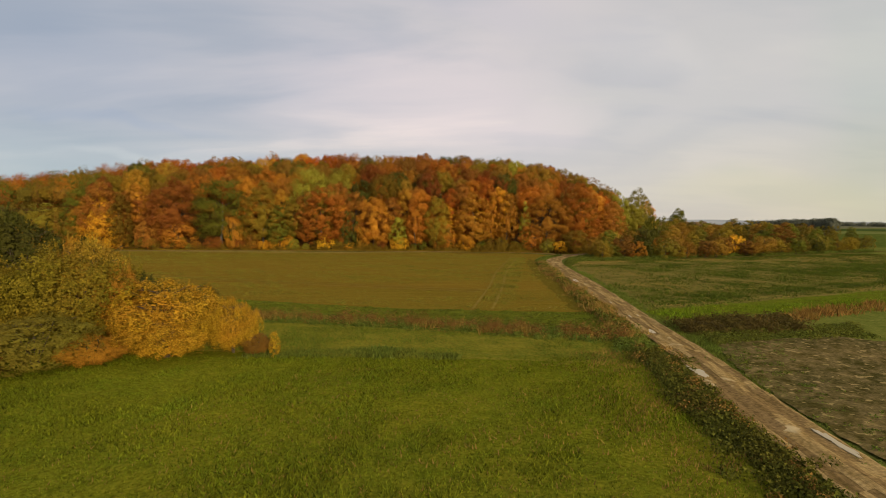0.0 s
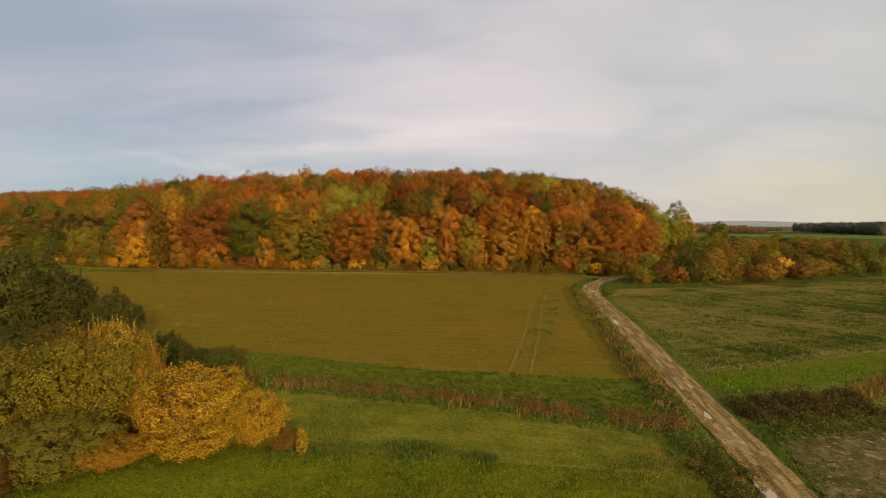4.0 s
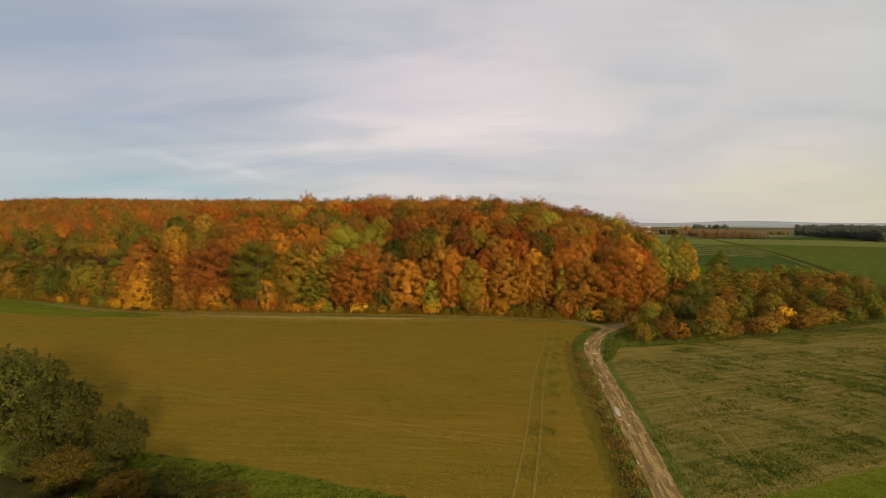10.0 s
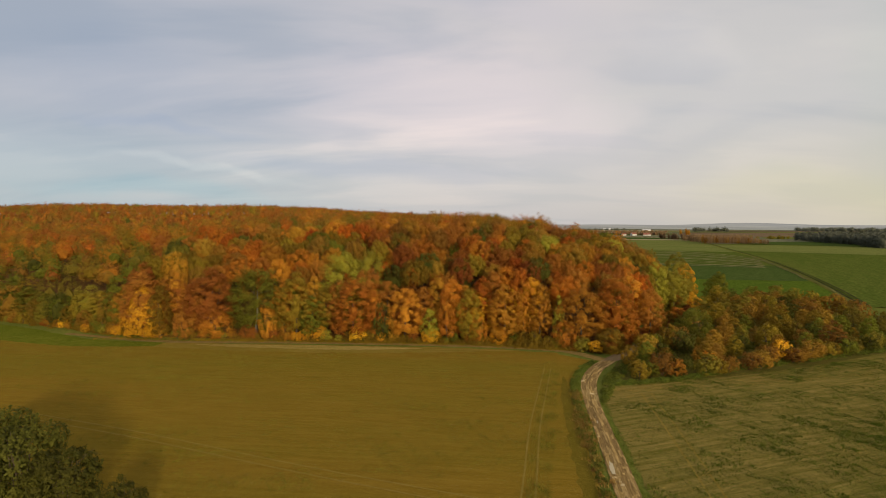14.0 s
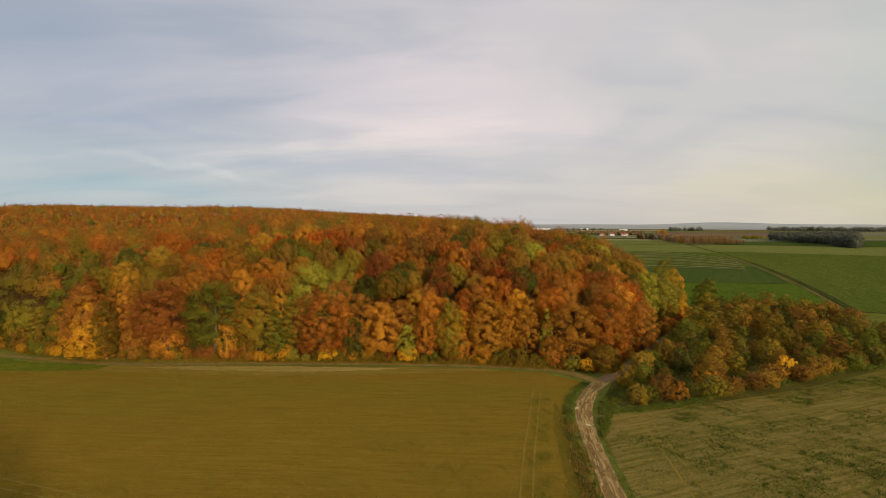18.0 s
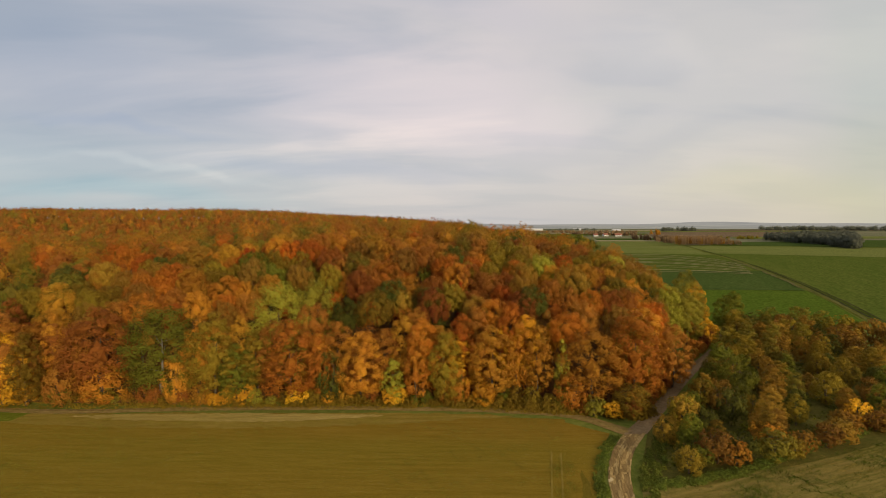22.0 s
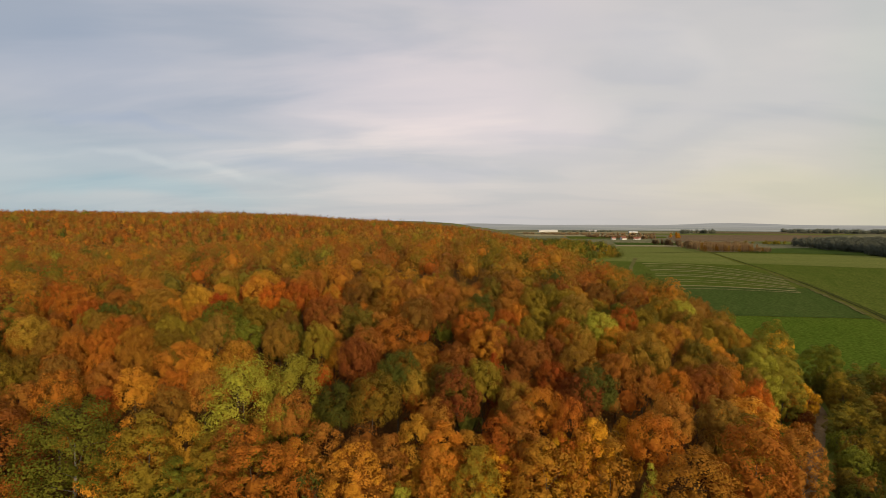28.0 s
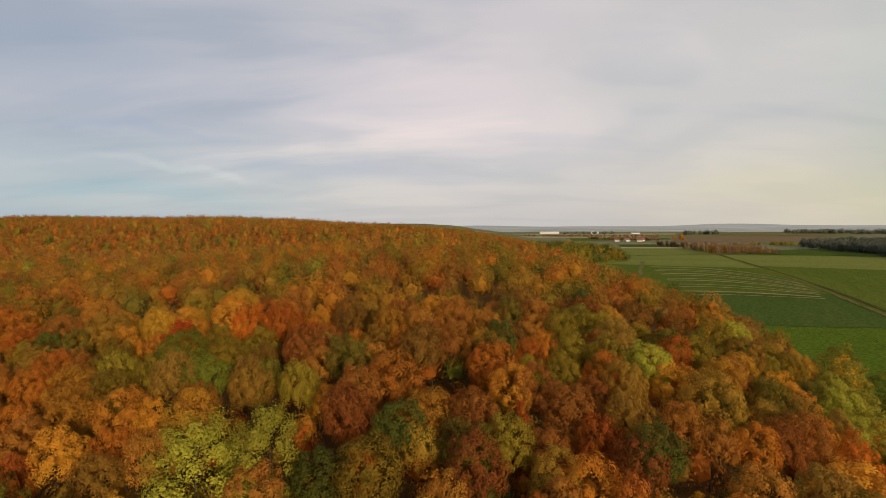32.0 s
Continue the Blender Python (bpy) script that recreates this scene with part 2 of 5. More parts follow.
# Sown soil made darker: the verge's shadow is put into the colour
HEADLAND_SHADE = soil("headland with painted shade", [(0.32, (0.155, 0.100, 0.014)), (0.68, (0.115, 0.098, 0.011))], [(0.3, (0.10, 0.075, 0.009)), (0.72, (0.18, 0.125, 0.02))], 0.05, 0.6, (1.7, 0.2, 1), -0.16, 0.25)
CROP = soil("beet field", [(0.38, (0.20, 0.148, 0.038)), (0.62, (0.115, 0.108, 0.018))], [(0.36, (0.08, 0.08, 0.011)), (0.66, (0.30, 0.215, 0.065))], 0.05, 0.9, (0.09, 1.2, 1), 0.395, 0.5, amount=0.5)
STRIP = soil("green strip", [(0.3, (0.09, 0.12, 0.010)), (0.7, (0.14, 0.15, 0.014))], [(0.32, (0.055, 0.075, 0.007)), (0.7, (0.17, 0.165, 0.02))], 0.15, 1.2)
DIRT = soil("track dirt", [(0.3, (0.26, 0.168, 0.056)), (0.7, (0.41, 0.28, 0.105))], [(0.36, (0.20, 0.127, 0.038)), (0.64, (0.48, 0.34, 0.145))], 0.35, 1.6, (2.4, 0.3, 1), -0.12, 0.5, amount=0.6, speck=(0.45, 0.66, (0.54, 0.42, 0.22)))
MIDDLE = soil("trodden track middle", [(0.3, (0.155, 0.10, 0.035)), (0.7, (0.26, 0.165, 0.065))], [(0.36, (0.12, 0.082, 0.025)), (0.64, (0.33, 0.215, 0.09))], 0.35, 1.8, (2.0, 0.2, 1), -0.12, 0.5, amount=0.6)
EDGE_DIRT = soil("earthy grassed track", [(0.3, (0.17, 0.115, 0.03)), (0.7, (0.25, 0.165, 0.055))], [(0.36, (0.12, 0.095, 0.02)), (0.64, (0.30, 0.20, 0.075))], 0.2, 1.0)
# Darker copy of the track dirt: the wood's shade is put into the colour
SHADY = soil("shaded track", [(0.3, (0.18, 0.122, 0.058)), (0.7, (0.265, 0.18, 0.092))], [(0.34, (0.14, 0.09, 0.042)), (0.66, (0.30, 0.21, 0.11))], 0.3, 1.2)
MUD = soil("bare muddy ground", [(0.40, (0.062, 0.058, 0.014)), (0.60, (0.15, 0.108, 0.032))], [(0.40, (0.05, 0.045, 0.012)), (0.66, (0.27, 0.195, 0.085))], 0.16, 0.9, (0.8, 1.1, 1), 0.9, 0.8, amount=0.55, speck=(2.0, 0.61, (0.30, 0.222, 0.085)))
WEEDY = soil("weedy ground", [(0.3, (0.07, 0.075, 0.014)), (0.7, (0.12, 0.10, 0.02))], [(0.3, (0.05, 0.05, 0.012)), (0.7, (0.15, 0.12, 0.03))], 0.2, 1.2)
LITTER = soil("leaf litter", [(0.3, (0.07, 0.04, 0.016)), (0.7, (0.14, 0.075, 0.025))], [(0.3, (0.05, 0.03, 0.012)), (0.7, (0.17, 0.085, 0.025))], 0.3, 2)
WHEAT = soil("far winter wheat", [(0.3, (0.065, 0.098, 0.014)), (0.7, (0.105, 0.125, 0.022))], [(0.3, (0.055, 0.085, 0.012)), (0.7, (0.115, 0.125, 0.026))], 0.008, 0.12, (0.3, 2.0, 1), 1.1, 0.1, micro=0.6)
STUBBLE = soil("far stubble", [(0.3, (0.27, 0.22, 0.12)), (0.7, (0.38, 0.33, 0.19))], [(0.3, (0.20, 0.17, 0.09)), (0.7, (0.37, 0.31, 0.17))], 0.01, 0.08, micro=0.5)
PLOUGH = soil("far ploughed field", [(0.3, (0.15, 0.105, 0.06)), (0.7, (0.20, 0.145, 0.085))], [(0.3, (0.12, 0.085, 0.05)), (0.7, (0.22, 0.155, 0.09))], 0.01, 0.08, micro=0.5)
# Greyed and paled: some distance haze is put into the plain's colour
PLAIN = soil("far plain", [(0.36, (0.12, 0.14, 0.065)), (0.64, (0.21, 0.18, 0.11))], [(0.34, (0.08, 0.11, 0.045)), (0.66, (0.25, 0.21, 0.13))], 0.003, 0.008, (0.35, 2.4, 1), 0.1, 0.05, micro=0.2)

# ---- terrain ----


def smooth(a, b, v):
    u = np.clip((v - a) / (b - a), 0, 1)
    return u * u * (3 - 2 * u)


def wood_edge(x):
    """y of the wood's front edge."""
    return 150.0 + np.maximum(-100 - x, 0) * 0.36 - np.clip(x - 12, 0, 26) * 0.42


def wood_side(y):
    """x of the wood's side along the sunken path and the plain."""
    return np.interp(y, [130, 142, 178, 222, 300, 420, 600, 720, 800, 850, 900, 1060], [32, 38, 60, 88, 108, 118, 128, 146, 178, 232, 246, 215])


def height(x, y):
    """The ground: flat fields, a steep wooded hill, a long ridge behind it and a lower plain beside it."""
    x, y = np.asarray(x, float), np.asarray(y, float)
    inside = np.maximum(y - wood_edge(x) - 5, 0)
    near = 22.6 * (1 - np.exp(-inside / 45)) * (1 - 0.40 * smooth(-40, -240, x)) * (1 - 0.37 * smooth(10, 62, x)) * (1 - 0.30 * smooth(265, 400, y) * smooth(-15, 60, x)) * (1 - 0.5 * smooth(225, 300, y) * smooth(42, 85, x)) * (1 - 0.75 * smooth(430, 660, y))
    ridge = 50 * (1 - np.exp(-np.maximum(125 - x, 0) / 235)) * smooth(390, 900, y) * (1 - 0.12 * smooth(-600, -850, x)) * (1 + 0.03 * np.sin(x / 60 + 1.0) + 0.015 * np.sin(x / 23))
    hill = np.hypot(near, ridge)
    m = smooth(0, 1, (wood_side(y) - x) / 34)
    flat = -5 * smooth(185, 270, y) * smooth(20, 90, x)
    return np.where(inside > 0, hill * m, 0) + flat * (1 - np.where(inside > 0, m, 0))


def mesh_from(name, verts, faces, mats, index=None, flat=True):
    """A mesh from numpy arrays; all faces have the same number of corners."""
    me = bpy.data.meshes.new(name)
    verts, faces = np.asarray(verts, np.float32), np.asarray(faces, np.int32)
    me.vertices.add(len(verts))
    me.vertices.foreach_set("co", verts.ravel())
    k = faces.shape[1]
    me.loops.add(faces.size)
    me.loops.foreach_set("vertex_index", faces.ravel())
    me.polygons.add(len(faces))
    me.polygons.foreach_set("loop_start", np.arange(0, faces.size, k, dtype=np.int32))
    me.polygons.foreach_set("loop_total", np.full(len(faces), k, np.int32))
    for m in mats:
        me.materials.append(m)
    if index is not None:
        me.polygons.foreach_set("material_index", np.asarray(index, np.int32))
    me.polygons.foreach_set("use_smooth", np.full(len(faces), not flat))
    me.update()
    me.validate()
    return me


def grid(name, xs, ys, mat, lift=0.0):
    X, Y = np.meshgrid(xs, ys)
    Z = height(X, Y) + lift
    v = np.stack([X, Y, Z], -1).reshape(-1, 3)
    a = np.arange(len(v)).reshape(X.shape)
    f = np.stack([a[:-1, :-1], a[:-1, 1:], a[1:, 1:], a[1:, :-1]], -1).reshape(-1, 4)
    return new(name, mesh_from(name, v, f, [mat], flat=False))


def path_points(pts, step):
    """A smooth line through the points, with points about every step metres."""
    pts = np.array(pts, float)
    s = np.r_[0, np.cumsum(np.linalg.norm(np.diff(pts, axis=0), axis=1))]
    u = np.linspace(0, s[-1], max(2, int(s[-1] / step) + 1))
    d = np.gradient(pts, s, axis=0)
    i = np.clip(np.searchsorted(s, u) - 1, 0, len(s) - 2)
    h = (s[i + 1] - s[i])[:, None]
    t = ((u - s[i]) / (s[i + 1] - s[i]))[:, None]
    return (2 * t**3 - 3 * t**2 + 1) * pts[i] + (t**3 - 2 * t**2 + t) * h * d[i] + (3 * t**2 - 2 * t**3) * pts[i + 1] + (t**3 - t**2) * h * d[i + 1]


def between(name, left, right, mat, lift, step=2.0, across=12, ragged=0.0, relief=0.0):
    """A piece of ground between two lines, draped over the terrain."""
    n = max(len(path_points(left, step)), len(path_points(right, step)), 4)

    def even(line):
        p = path_points(line, 0.5)
        s = np.linspace(0, len(p) - 1, n)
        return np.stack([np.interp(s, np.arange(len(p)), p[:, k]) for k in (0, 1)], -1)

    L, R = even(left), even(right)
    rng = np.random.default_rng(len(name) * 7 + n)
    if ragged:
        for side in (L, R):
            side += rng.normal(0, ragged, side.shape)
    t = np.linspace(0, 1, across + 1)[:, None, None]
    P = L * (1 - t) + R * t
    Z = height(P[..., 0], P[..., 1]) + lift + rng.normal(0, 1, P.shape[:2]) * relief
    v = np.concatenate([P, Z[..., None]], -1).reshape(-1, 3)
    a = np.arange(len(v)).reshape(P.shape[:2])
    f = np.stack([a[:-1, :-1], a[1:, :-1], a[1:, 1:], a[:-1, 1:]], -1).reshape(-1, 4)
    me = mesh_from(name, v, f, [mat], flat=False)
    return new(name, me)


def spaced(*runs):
    return np.concatenate([np.arange(a, b, s) for a, b, s in runs])


ground = grid("ground", spaced((-4900, -900, 200), (-900, -200, 25), (-200, 260, 5), (260, 900, 32), (900, 4950, 135)),
              spaced((-1500, -200, 130), (-200, 0, 20), (0, 320, 5), (320, 1100, 20), (1100, 4950, 110)), GRASS)
tagged(ground, "rolling farmland ground of rough autumn grass", "ground", kind="structure")
# The far plain, laid over the ground sheet
pl = between("far_plain", [(235, 1010), (250, 1300), (-300, 2100), (-1500, 4600)], [(2600, 900), (3300, 1300), (3600, 2500), (3000, 4500)], PLAIN, 0.5, 60, 40)
tagged(pl, "hazy farmland plain with strips of brown and green fields", "farmland", kind="structure")

ROAD_L = [(12.3, -60), (12.35, -28), (12.4, 4), (12.7, 16), (13.2, 23), (14.6, 32), (15.7, 43), (16.9, 56), (18.3, 73), (20.0, 91), (21.4, 107), (23.4, 119), (27.0, 128.5), (31.0, 135.5)]
ROAD_R = [(15.9, -60), (15.9, -28), (15.9, 4), (15.4, 16), (16.0, 24), (17.3, 33), (18.4, 45), (19.7, 57), (21.4, 73), (22.8, 91), (24.3, 107), (26.6, 118.5), (30.2, 127.8), (35.6, 136.4)]


def offset(line, d):
    return [(x + d, y) for x, y in line]


def structure(ob, label, category):
    return tagged(ob, label, category, kind="structure")


structure(between("meadow", [(-46, -30), (-44, 20), (-36, 40), (-21, 44.2)], [(11, -30), (10.6, 10), (11.6, 25), (12.6, 36.5)], MEADOW, 0.03, 2, 24), "lush green meadow of uncut grass", "meadow")
structure(between("mown_strip", [(-19, 34.5), (-21, 46)], [(11.0, 31.5), (12.6, 38.5)], MOWN, 0.06, 1, 24, 0.25), "pale green mown strip of the meadow", "meadow")
structure(between("field_margin", [(-46, 49), (-21, 46), (-2, 42), (13.6, 38)], [(-44, 62), (-20.5, 57), (-5, 52.5), (14.5, 50.5)], STRIP, 0.05, 1.5, 8, 0.2), "green grassy margin beside the sown field", "field margin")
structure(between("sown_field", [(-130, 72), (-44, 61.5), (-20.5, 56.5), (-5, 52), (14.6, 50)], [(-175, 168), (-104, 147.5), (-60, 147.3), (-15, 147), (22, 143.5)], SOWN, 0.07, 3, 40, 0.12), "sown field of brown soil with thin green shoots", "field")
# strip that paints the shadow beside the road verge
structure(between("headland", [(12.6, 51.4), (13.6, 70), (15.4, 90), (17.6, 110), (19.9, 121.5)], [(14.3, 50.6), (15.9, 70), (17.5, 90), (19.3, 110), (20.3, 121.5)], HEADLAND_SHADE, 0.088, 1.5, 6, 0.22), "headland of the sown field, darkened for the verge's shade", "field")
STRAW = soil("straw-strewn soil", [(0.35, (0.27, 0.19, 0.040)), (0.6, (0.36, 0.26, 0.075))], [(0.35, (0.22, 0.155, 0.03)), (0.65, (0.40, 0.295, 0.09))], 0.05, 0.6, (0.2, 1.5, 1), 0.0)
THIN_STRAW = soil("thinly strewn soil", [(0.35, (0.215, 0.138, 0.02)), (0.6, (0.225, 0.16, 0.028))], [(0.35, (0.15, 0.105, 0.013)), (0.65, (0.285, 0.20, 0.042))], 0.05, 0.6, (0.2, 1.5, 1), 0.0)
structure(between("grass_margin", [(-190, 160), (-140, 148), (-108, 141.5), (-88, 143.5)], [(-195, 182), (-140, 163), (-112, 150.5), (-88, 147.4)], STRIP, 0.09, 2, 6, 0.15), "green grassy margin at the wood's corner", "field margin")
structure(between("thin_straw", [(-104, 146.2), (-84, 142.0), (-50, 139.4), (-20, 140.6), (12, 145.0)], [(-104, 147.0), (-84, 147.3), (-50, 147.4), (-20, 147.2), (12, 146.0)], THIN_STRAW, 0.082, 1.6, 6, 0.3), "thinly scattered straw at the field's far end", "field")
structure(between("straw_strip", [(-78, 145.6), (-62, 143.4), (-46, 142.6), (-30, 143.2), (-14, 145.4)], [(-78, 146.2), (-62, 147.0), (-46, 147.2), (-30, 147.0), (-14, 146.0)], STRAW, 0.094, 1.2, 6, 0.3), "pale strip of straw at the field's far end", "field")
structure(between("sown_field_corner", [(16.2, 88), (18.6, 112), (19.6, 127), (20.8, 142.6)], [(18.1, 88), (19.8, 110), (22.2, 121), (28.8, 136.2)], SOWN, 0.078, 2, 6), "corner of the sown field beside the fork", "field")
structure(between("beet_field", [(20.2, 50), (22.4, 73), (24.0, 92), (25.3, 107), (27.2, 116.2)], [(132, 96), (130, 115), (128, 133), (124, 146), (118, 153)], CROP, 0.06, 2, 50, 0.15), "harvested field with green regrowth in pale rows", "field")
structure(between("grass_verge", [(19.6, 46.5), (45, 55), (80, 70), (132, 92)], [(20.0, 51.5), (45, 62.5), (80, 79), (132, 103)], STRIP, 0.065, 2, 4, 0.12), "bright green grass verge along the field", "verge")
structure(between("muddy_ground", [(16.2, -30), (15.9, 8), (16.3, 24), (17.4, 31), (19.5, 37.5)], [(24, -32), (29, 10), (30.5, 17), (33.5, 23), (31.5, 31), (34, 36), (30, 40)], MUD, 0.09, 0.7, 22, 0.1, 0.02), "bare muddy ground with pale trampled straw", "mud")
structure(between("forest_floor", [(-800, 400), (-420, 262), (-160, 176), (-100, 155), (12, 154), (40, 148)], [(-900, 1200), (-600, 1200), (-300, 1200), (-100, 1200), (60, 1000), (150, 560)], LITTER, 0.5, 15, 60), "leaf-strewn woodland floor", "forest floor")


WHEEL = soil("wheel track", [(0.3, (0.215, 0.15, 0.026)), (0.7, (0.25, 0.175, 0.034))], [(0.3, (0.17, 0.12, 0.02)), (0.7, (0.27, 0.19, 0.042))], 0.2, 1.0)
for k, (line, w) in enumerate((([(2.8, 51.5), (5.7, 68), (9.5, 93), (13.2, 112), (16.4, 128.5)], 0.26), ([(4.7, 51.3), (7.5, 68), (11.2, 93), (14.8, 112), (17.9, 128)], 0.26),
                               ([(-80, 90), (-57, 83.5), (-24, 72.7), (5, 64)], 0.3), ([(-80, 92), (-57, 85.5), (-24, 74.7), (5.4, 66)], 0.3))):
    structure(between("wheel_track", line, [(x + (w if k < 2 else 0), y + (0 if k < 2 else w)) for x, y in line], WHEEL, 0.11, 1.5, 2, 0.02), "faint wheel track pressed into the sown field", "wheel track")
for line in ([(33.6, 111), (31.6, 89), (29.6, 70), (27.6, 54.5)], [(35.6, 111.5), (33.5, 89), (31.5, 70), (29.5, 55)]):
    structure(between("wheel_track", line, [(x + 0.28, y) for x, y in line], WHEEL, 0.09, 1.5, 2, 0.03), "faint wheel track across the harvested field", "wheel track")


def track(name, left, right, label, mat=None):
    """A farm track with two ruts and a raised middle."""
    prof = [(-0.02, 0.02), (0.06, 0.07), (0.18, 0.02), (0.30, 0.03), (0.42, 0.10), (0.5, 0.12), (0.58, 0.10), (0.70, 0.03), (0.82, 0.02), (0.94, 0.07), (1.02, 0.02)]
    L, R = path_points(left, 0.6), path_points(right, 0.6)
    n = min(len(L), len(R))
    L = L[np.linspace(0, len(L) - 1, n).astype(int)]
    R = R[np.linspace(0, len(R) - 1, n).astype(int)]
    rng = np.random.default_rng(4)
    rows = []
    for u, z in prof:
        P = L * (1 - u) + R * u + rng.normal(0, 0.03, L.shape)
        rows.append(np.c_[P, height(P[:, 0], P[:, 1]) + 0.09 + z + rng.normal(0, 0.012, n)])
    v = np.concatenate(rows)
    a = np.arange(len(v)).reshape(len(prof), n)
    f = np.stack([a[:-1, :-1], a[1:, :-1], a[1:, 1:], a[:-1, 1:]], -1).reshape(-1, 4)
    strip = np.repeat(np.isin(np.arange(len(prof) - 1), (4, 5)) * 1, n - 1)
    worn = (rng.uniform(0, 1, (len(prof) - 1) * (n - 1)) < 0.12) * 1
    index = np.where(np.convolve(worn, np.ones(5), "same") > 0, 1 - strip, strip) if mat is None else strip * 0
    return structure(new(name, mesh_from(name, v, f, [mat or DIRT, MIDDLE], index, flat=False)), label, "dirt road")


track("road", ROAD_L, ROAD_R, "rutted pale dirt farm track with puddles")
track("road_fork", [(31.0, 135.5), (41.5, 149.5), (60, 176), (76, 197), (91, 219), (100, 240)], [(35.6, 136.0), (44, 148.2), (62.2, 174.2), (78.4, 195.6), (93.4, 217.8), (102.4, 239.4)], "dirt track along the wood, coloured darker for shade", SHADY)
track("road_edge", [(31.3, 135.5), (24, 143.6), (12, 146.6), (-13, 148.6), (-51, 148.9), (-90, 147.8), (-125, 156)], [(33.6, 138.0), (25.5, 146.0), (12.6, 148.9), (-13, 150.9), (-51, 151.1), (-90, 150.2), (-126, 158.4)], "dirt track along the forest edge", EDGE_DIRT)

# ---- trees ----
ICO_V = np.array([(0, 0, -1), (0.724, -0.526, -0.447), (-0.276, -0.851, -0.447), (-0.894, 0, -0.447), (-0.276, 0.851, -0.447), (0.724, 0.526, -0.447),
                  (0.276, -0.851, 0.447), (-0.724, -0.526, 0.447), (-0.724, 0.526, 0.447), (0.276, 0.851, 0.447), (0.894, 0, 0.447), (0, 0, 1)])
OCT_V = np.array([(1, 0, 0), (-1, 0, 0), (0, 1, 0), (0, -1, 0), (0, 0, 1), (0, 0, -1)], float)
OCT_F = np.array([(0, 2, 4), (2, 1, 4), (1, 3, 4), (3, 0, 4), (2, 0, 5), (1, 2, 5), (3, 1, 5), (0, 3, 5)])
ICO_F = np.array([(0, 2, 1), (1, 5, 0), (0, 3, 2), (0, 4, 3), (0, 5, 4), (1, 10, 5), (2, 6, 1), (3, 7, 2), (4, 8, 3), (5, 9, 4),
                  (1, 6, 10), (2, 7, 6), (3, 8, 7), (4, 9, 8), (5, 10, 9), (6, 11, 10), (7, 11, 6), (8, 11, 7), (9, 11, 8), (10, 11, 9)])


def unit(v):
    return v / np.maximum(np.linalg.norm(v, axis=-1, keepdims=True), 1e-9)


def crown_shape(rng, H, R, base, lobes, leaves, size, taper=0.0, core=0.46, shoots=0, even=(0.62, 0.80), full=0.0):
    """Vertices and triangles of a crown: lumpy boughs clothed in leaf sprays. H: tree height, base: share of it below the crown."""
    zc, a = H * (1 + base) / 2, H * (1 - base) / 2
    k = np.arange(lobes) + 0.5
    ph, cz = k * 2.39996 + rng.uniform(0, 6.3), 1 - 2 * k / lobes
    cz = np.clip(cz * 0.95 + rng.normal(0, 0.07, lobes), -0.95, 0.97)
    sr = np.sqrt(1 - cz**2)
    width = 1 - taper * np.clip(cz, 0, 1)
    spread = rng.uniform(*even, lobes)
    C = np.stack([np.cos(ph) * sr * R * spread * width, np.sin(ph) * sr * R * spread * width, zc + cz * a * rng.uniform(0.62, 0.80, lobes)], -1)
    r = R * rng.uniform(0.28 + 0.08 * full, 0.46 + 0.02 * full, lobes) * min(1.15, (20 / lobes) ** 0.45) * (1 - 0.35 * taper * np.clip(cz, 0, 1))
    squash = rng.uniform(0.75, 1.1, lobes)
    # dense insides: twigs and inner leaves
    cv, cf = (OCT_V, OCT_F) if lobes < 16 else (ICO_V, ICO_F)
    k = len(cv)
    iv = cv[None] * (r * core)[:, None, None] * rng.uniform(0.7, 1.12, (lobes, k, 1))
    iv[..., 2] *= squash[:, None]
    V = [(iv + C[:, None]).reshape(-1, 3)]
    F = [(cf[None] + k * np.arange(lobes)[:, None, None]).reshape(-1, 3)]
    # twig clusters on the boughs, leaf sprays on the clusters; more of them outwards and above
    knots = lobes * max(3, min(22 + int(18 * full), leaves // (lobes * (5 if full > 0.9 else 9))))
    w = r**2
    on = rng.choice(lobes, knots, p=w / w.sum())
    kd = unit(rng.normal(0, 1, (knots, 3)) + 0.85 * unit(C[on] - [0, 0, zc - a * 0.2]) + [0, 0, 0.2])
    K = C[on] + kd * (r[on] * rng.uniform(0.72, 1.02, knots))[:, None] * np.c_[np.ones(knots), np.ones(knots), squash[on]]
    kr = r[on] * rng.uniform(0.24, 0.42, knots) * (1 - 0.25 * full)
    which = rng.integers(0, knots, leaves)
    d = unit(rng.normal(0, 1, (leaves, 3)) + 0.7 * kd[which] + [0, 0, 0.15])
    pos = K[which] + d * (kr[which] * rng.uniform(0.6, 1.15, leaves))[:, None]
    out = unit((pos - [0, 0, zc - a * 0.3]) / [R, R, a])
    nrm = unit(d * (1 - 0.6 * full) + 0.5 * kd[which] + 1.1 * full * out + rng.normal(0, 0.30, (leaves, 3)))
    t = unit(np.cross(nrm, rng.normal(0, 1, (leaves, 3))))
    b = np.cross(nrm, t)
    if shoots:
        # young shoots that stand out of the crown
        m = leaves // 9
        who = rng.integers(0, shoots, m)
        root = K[rng.choice(knots, shoots, p=np.exp(1.5 * kd[:, 2]) / np.exp(1.5 * kd[:, 2]).sum())]
        way = unit(unit(root - [0, 0, zc - a]) + [0, 0, 0.9] + rng.normal(0, 0.2, (shoots, 3)))
        far_out = rng.uniform(0, 1, m) * (0.30 * a * rng.uniform(0.4, 1.0, shoots))[who]
        pos[:m] = root[who] + way[who] * far_out[:, None] + rng.normal(0, size * 0.5, (m, 3))
    s = (size * rng.uniform(0.6, 1.35, leaves))[:, None]
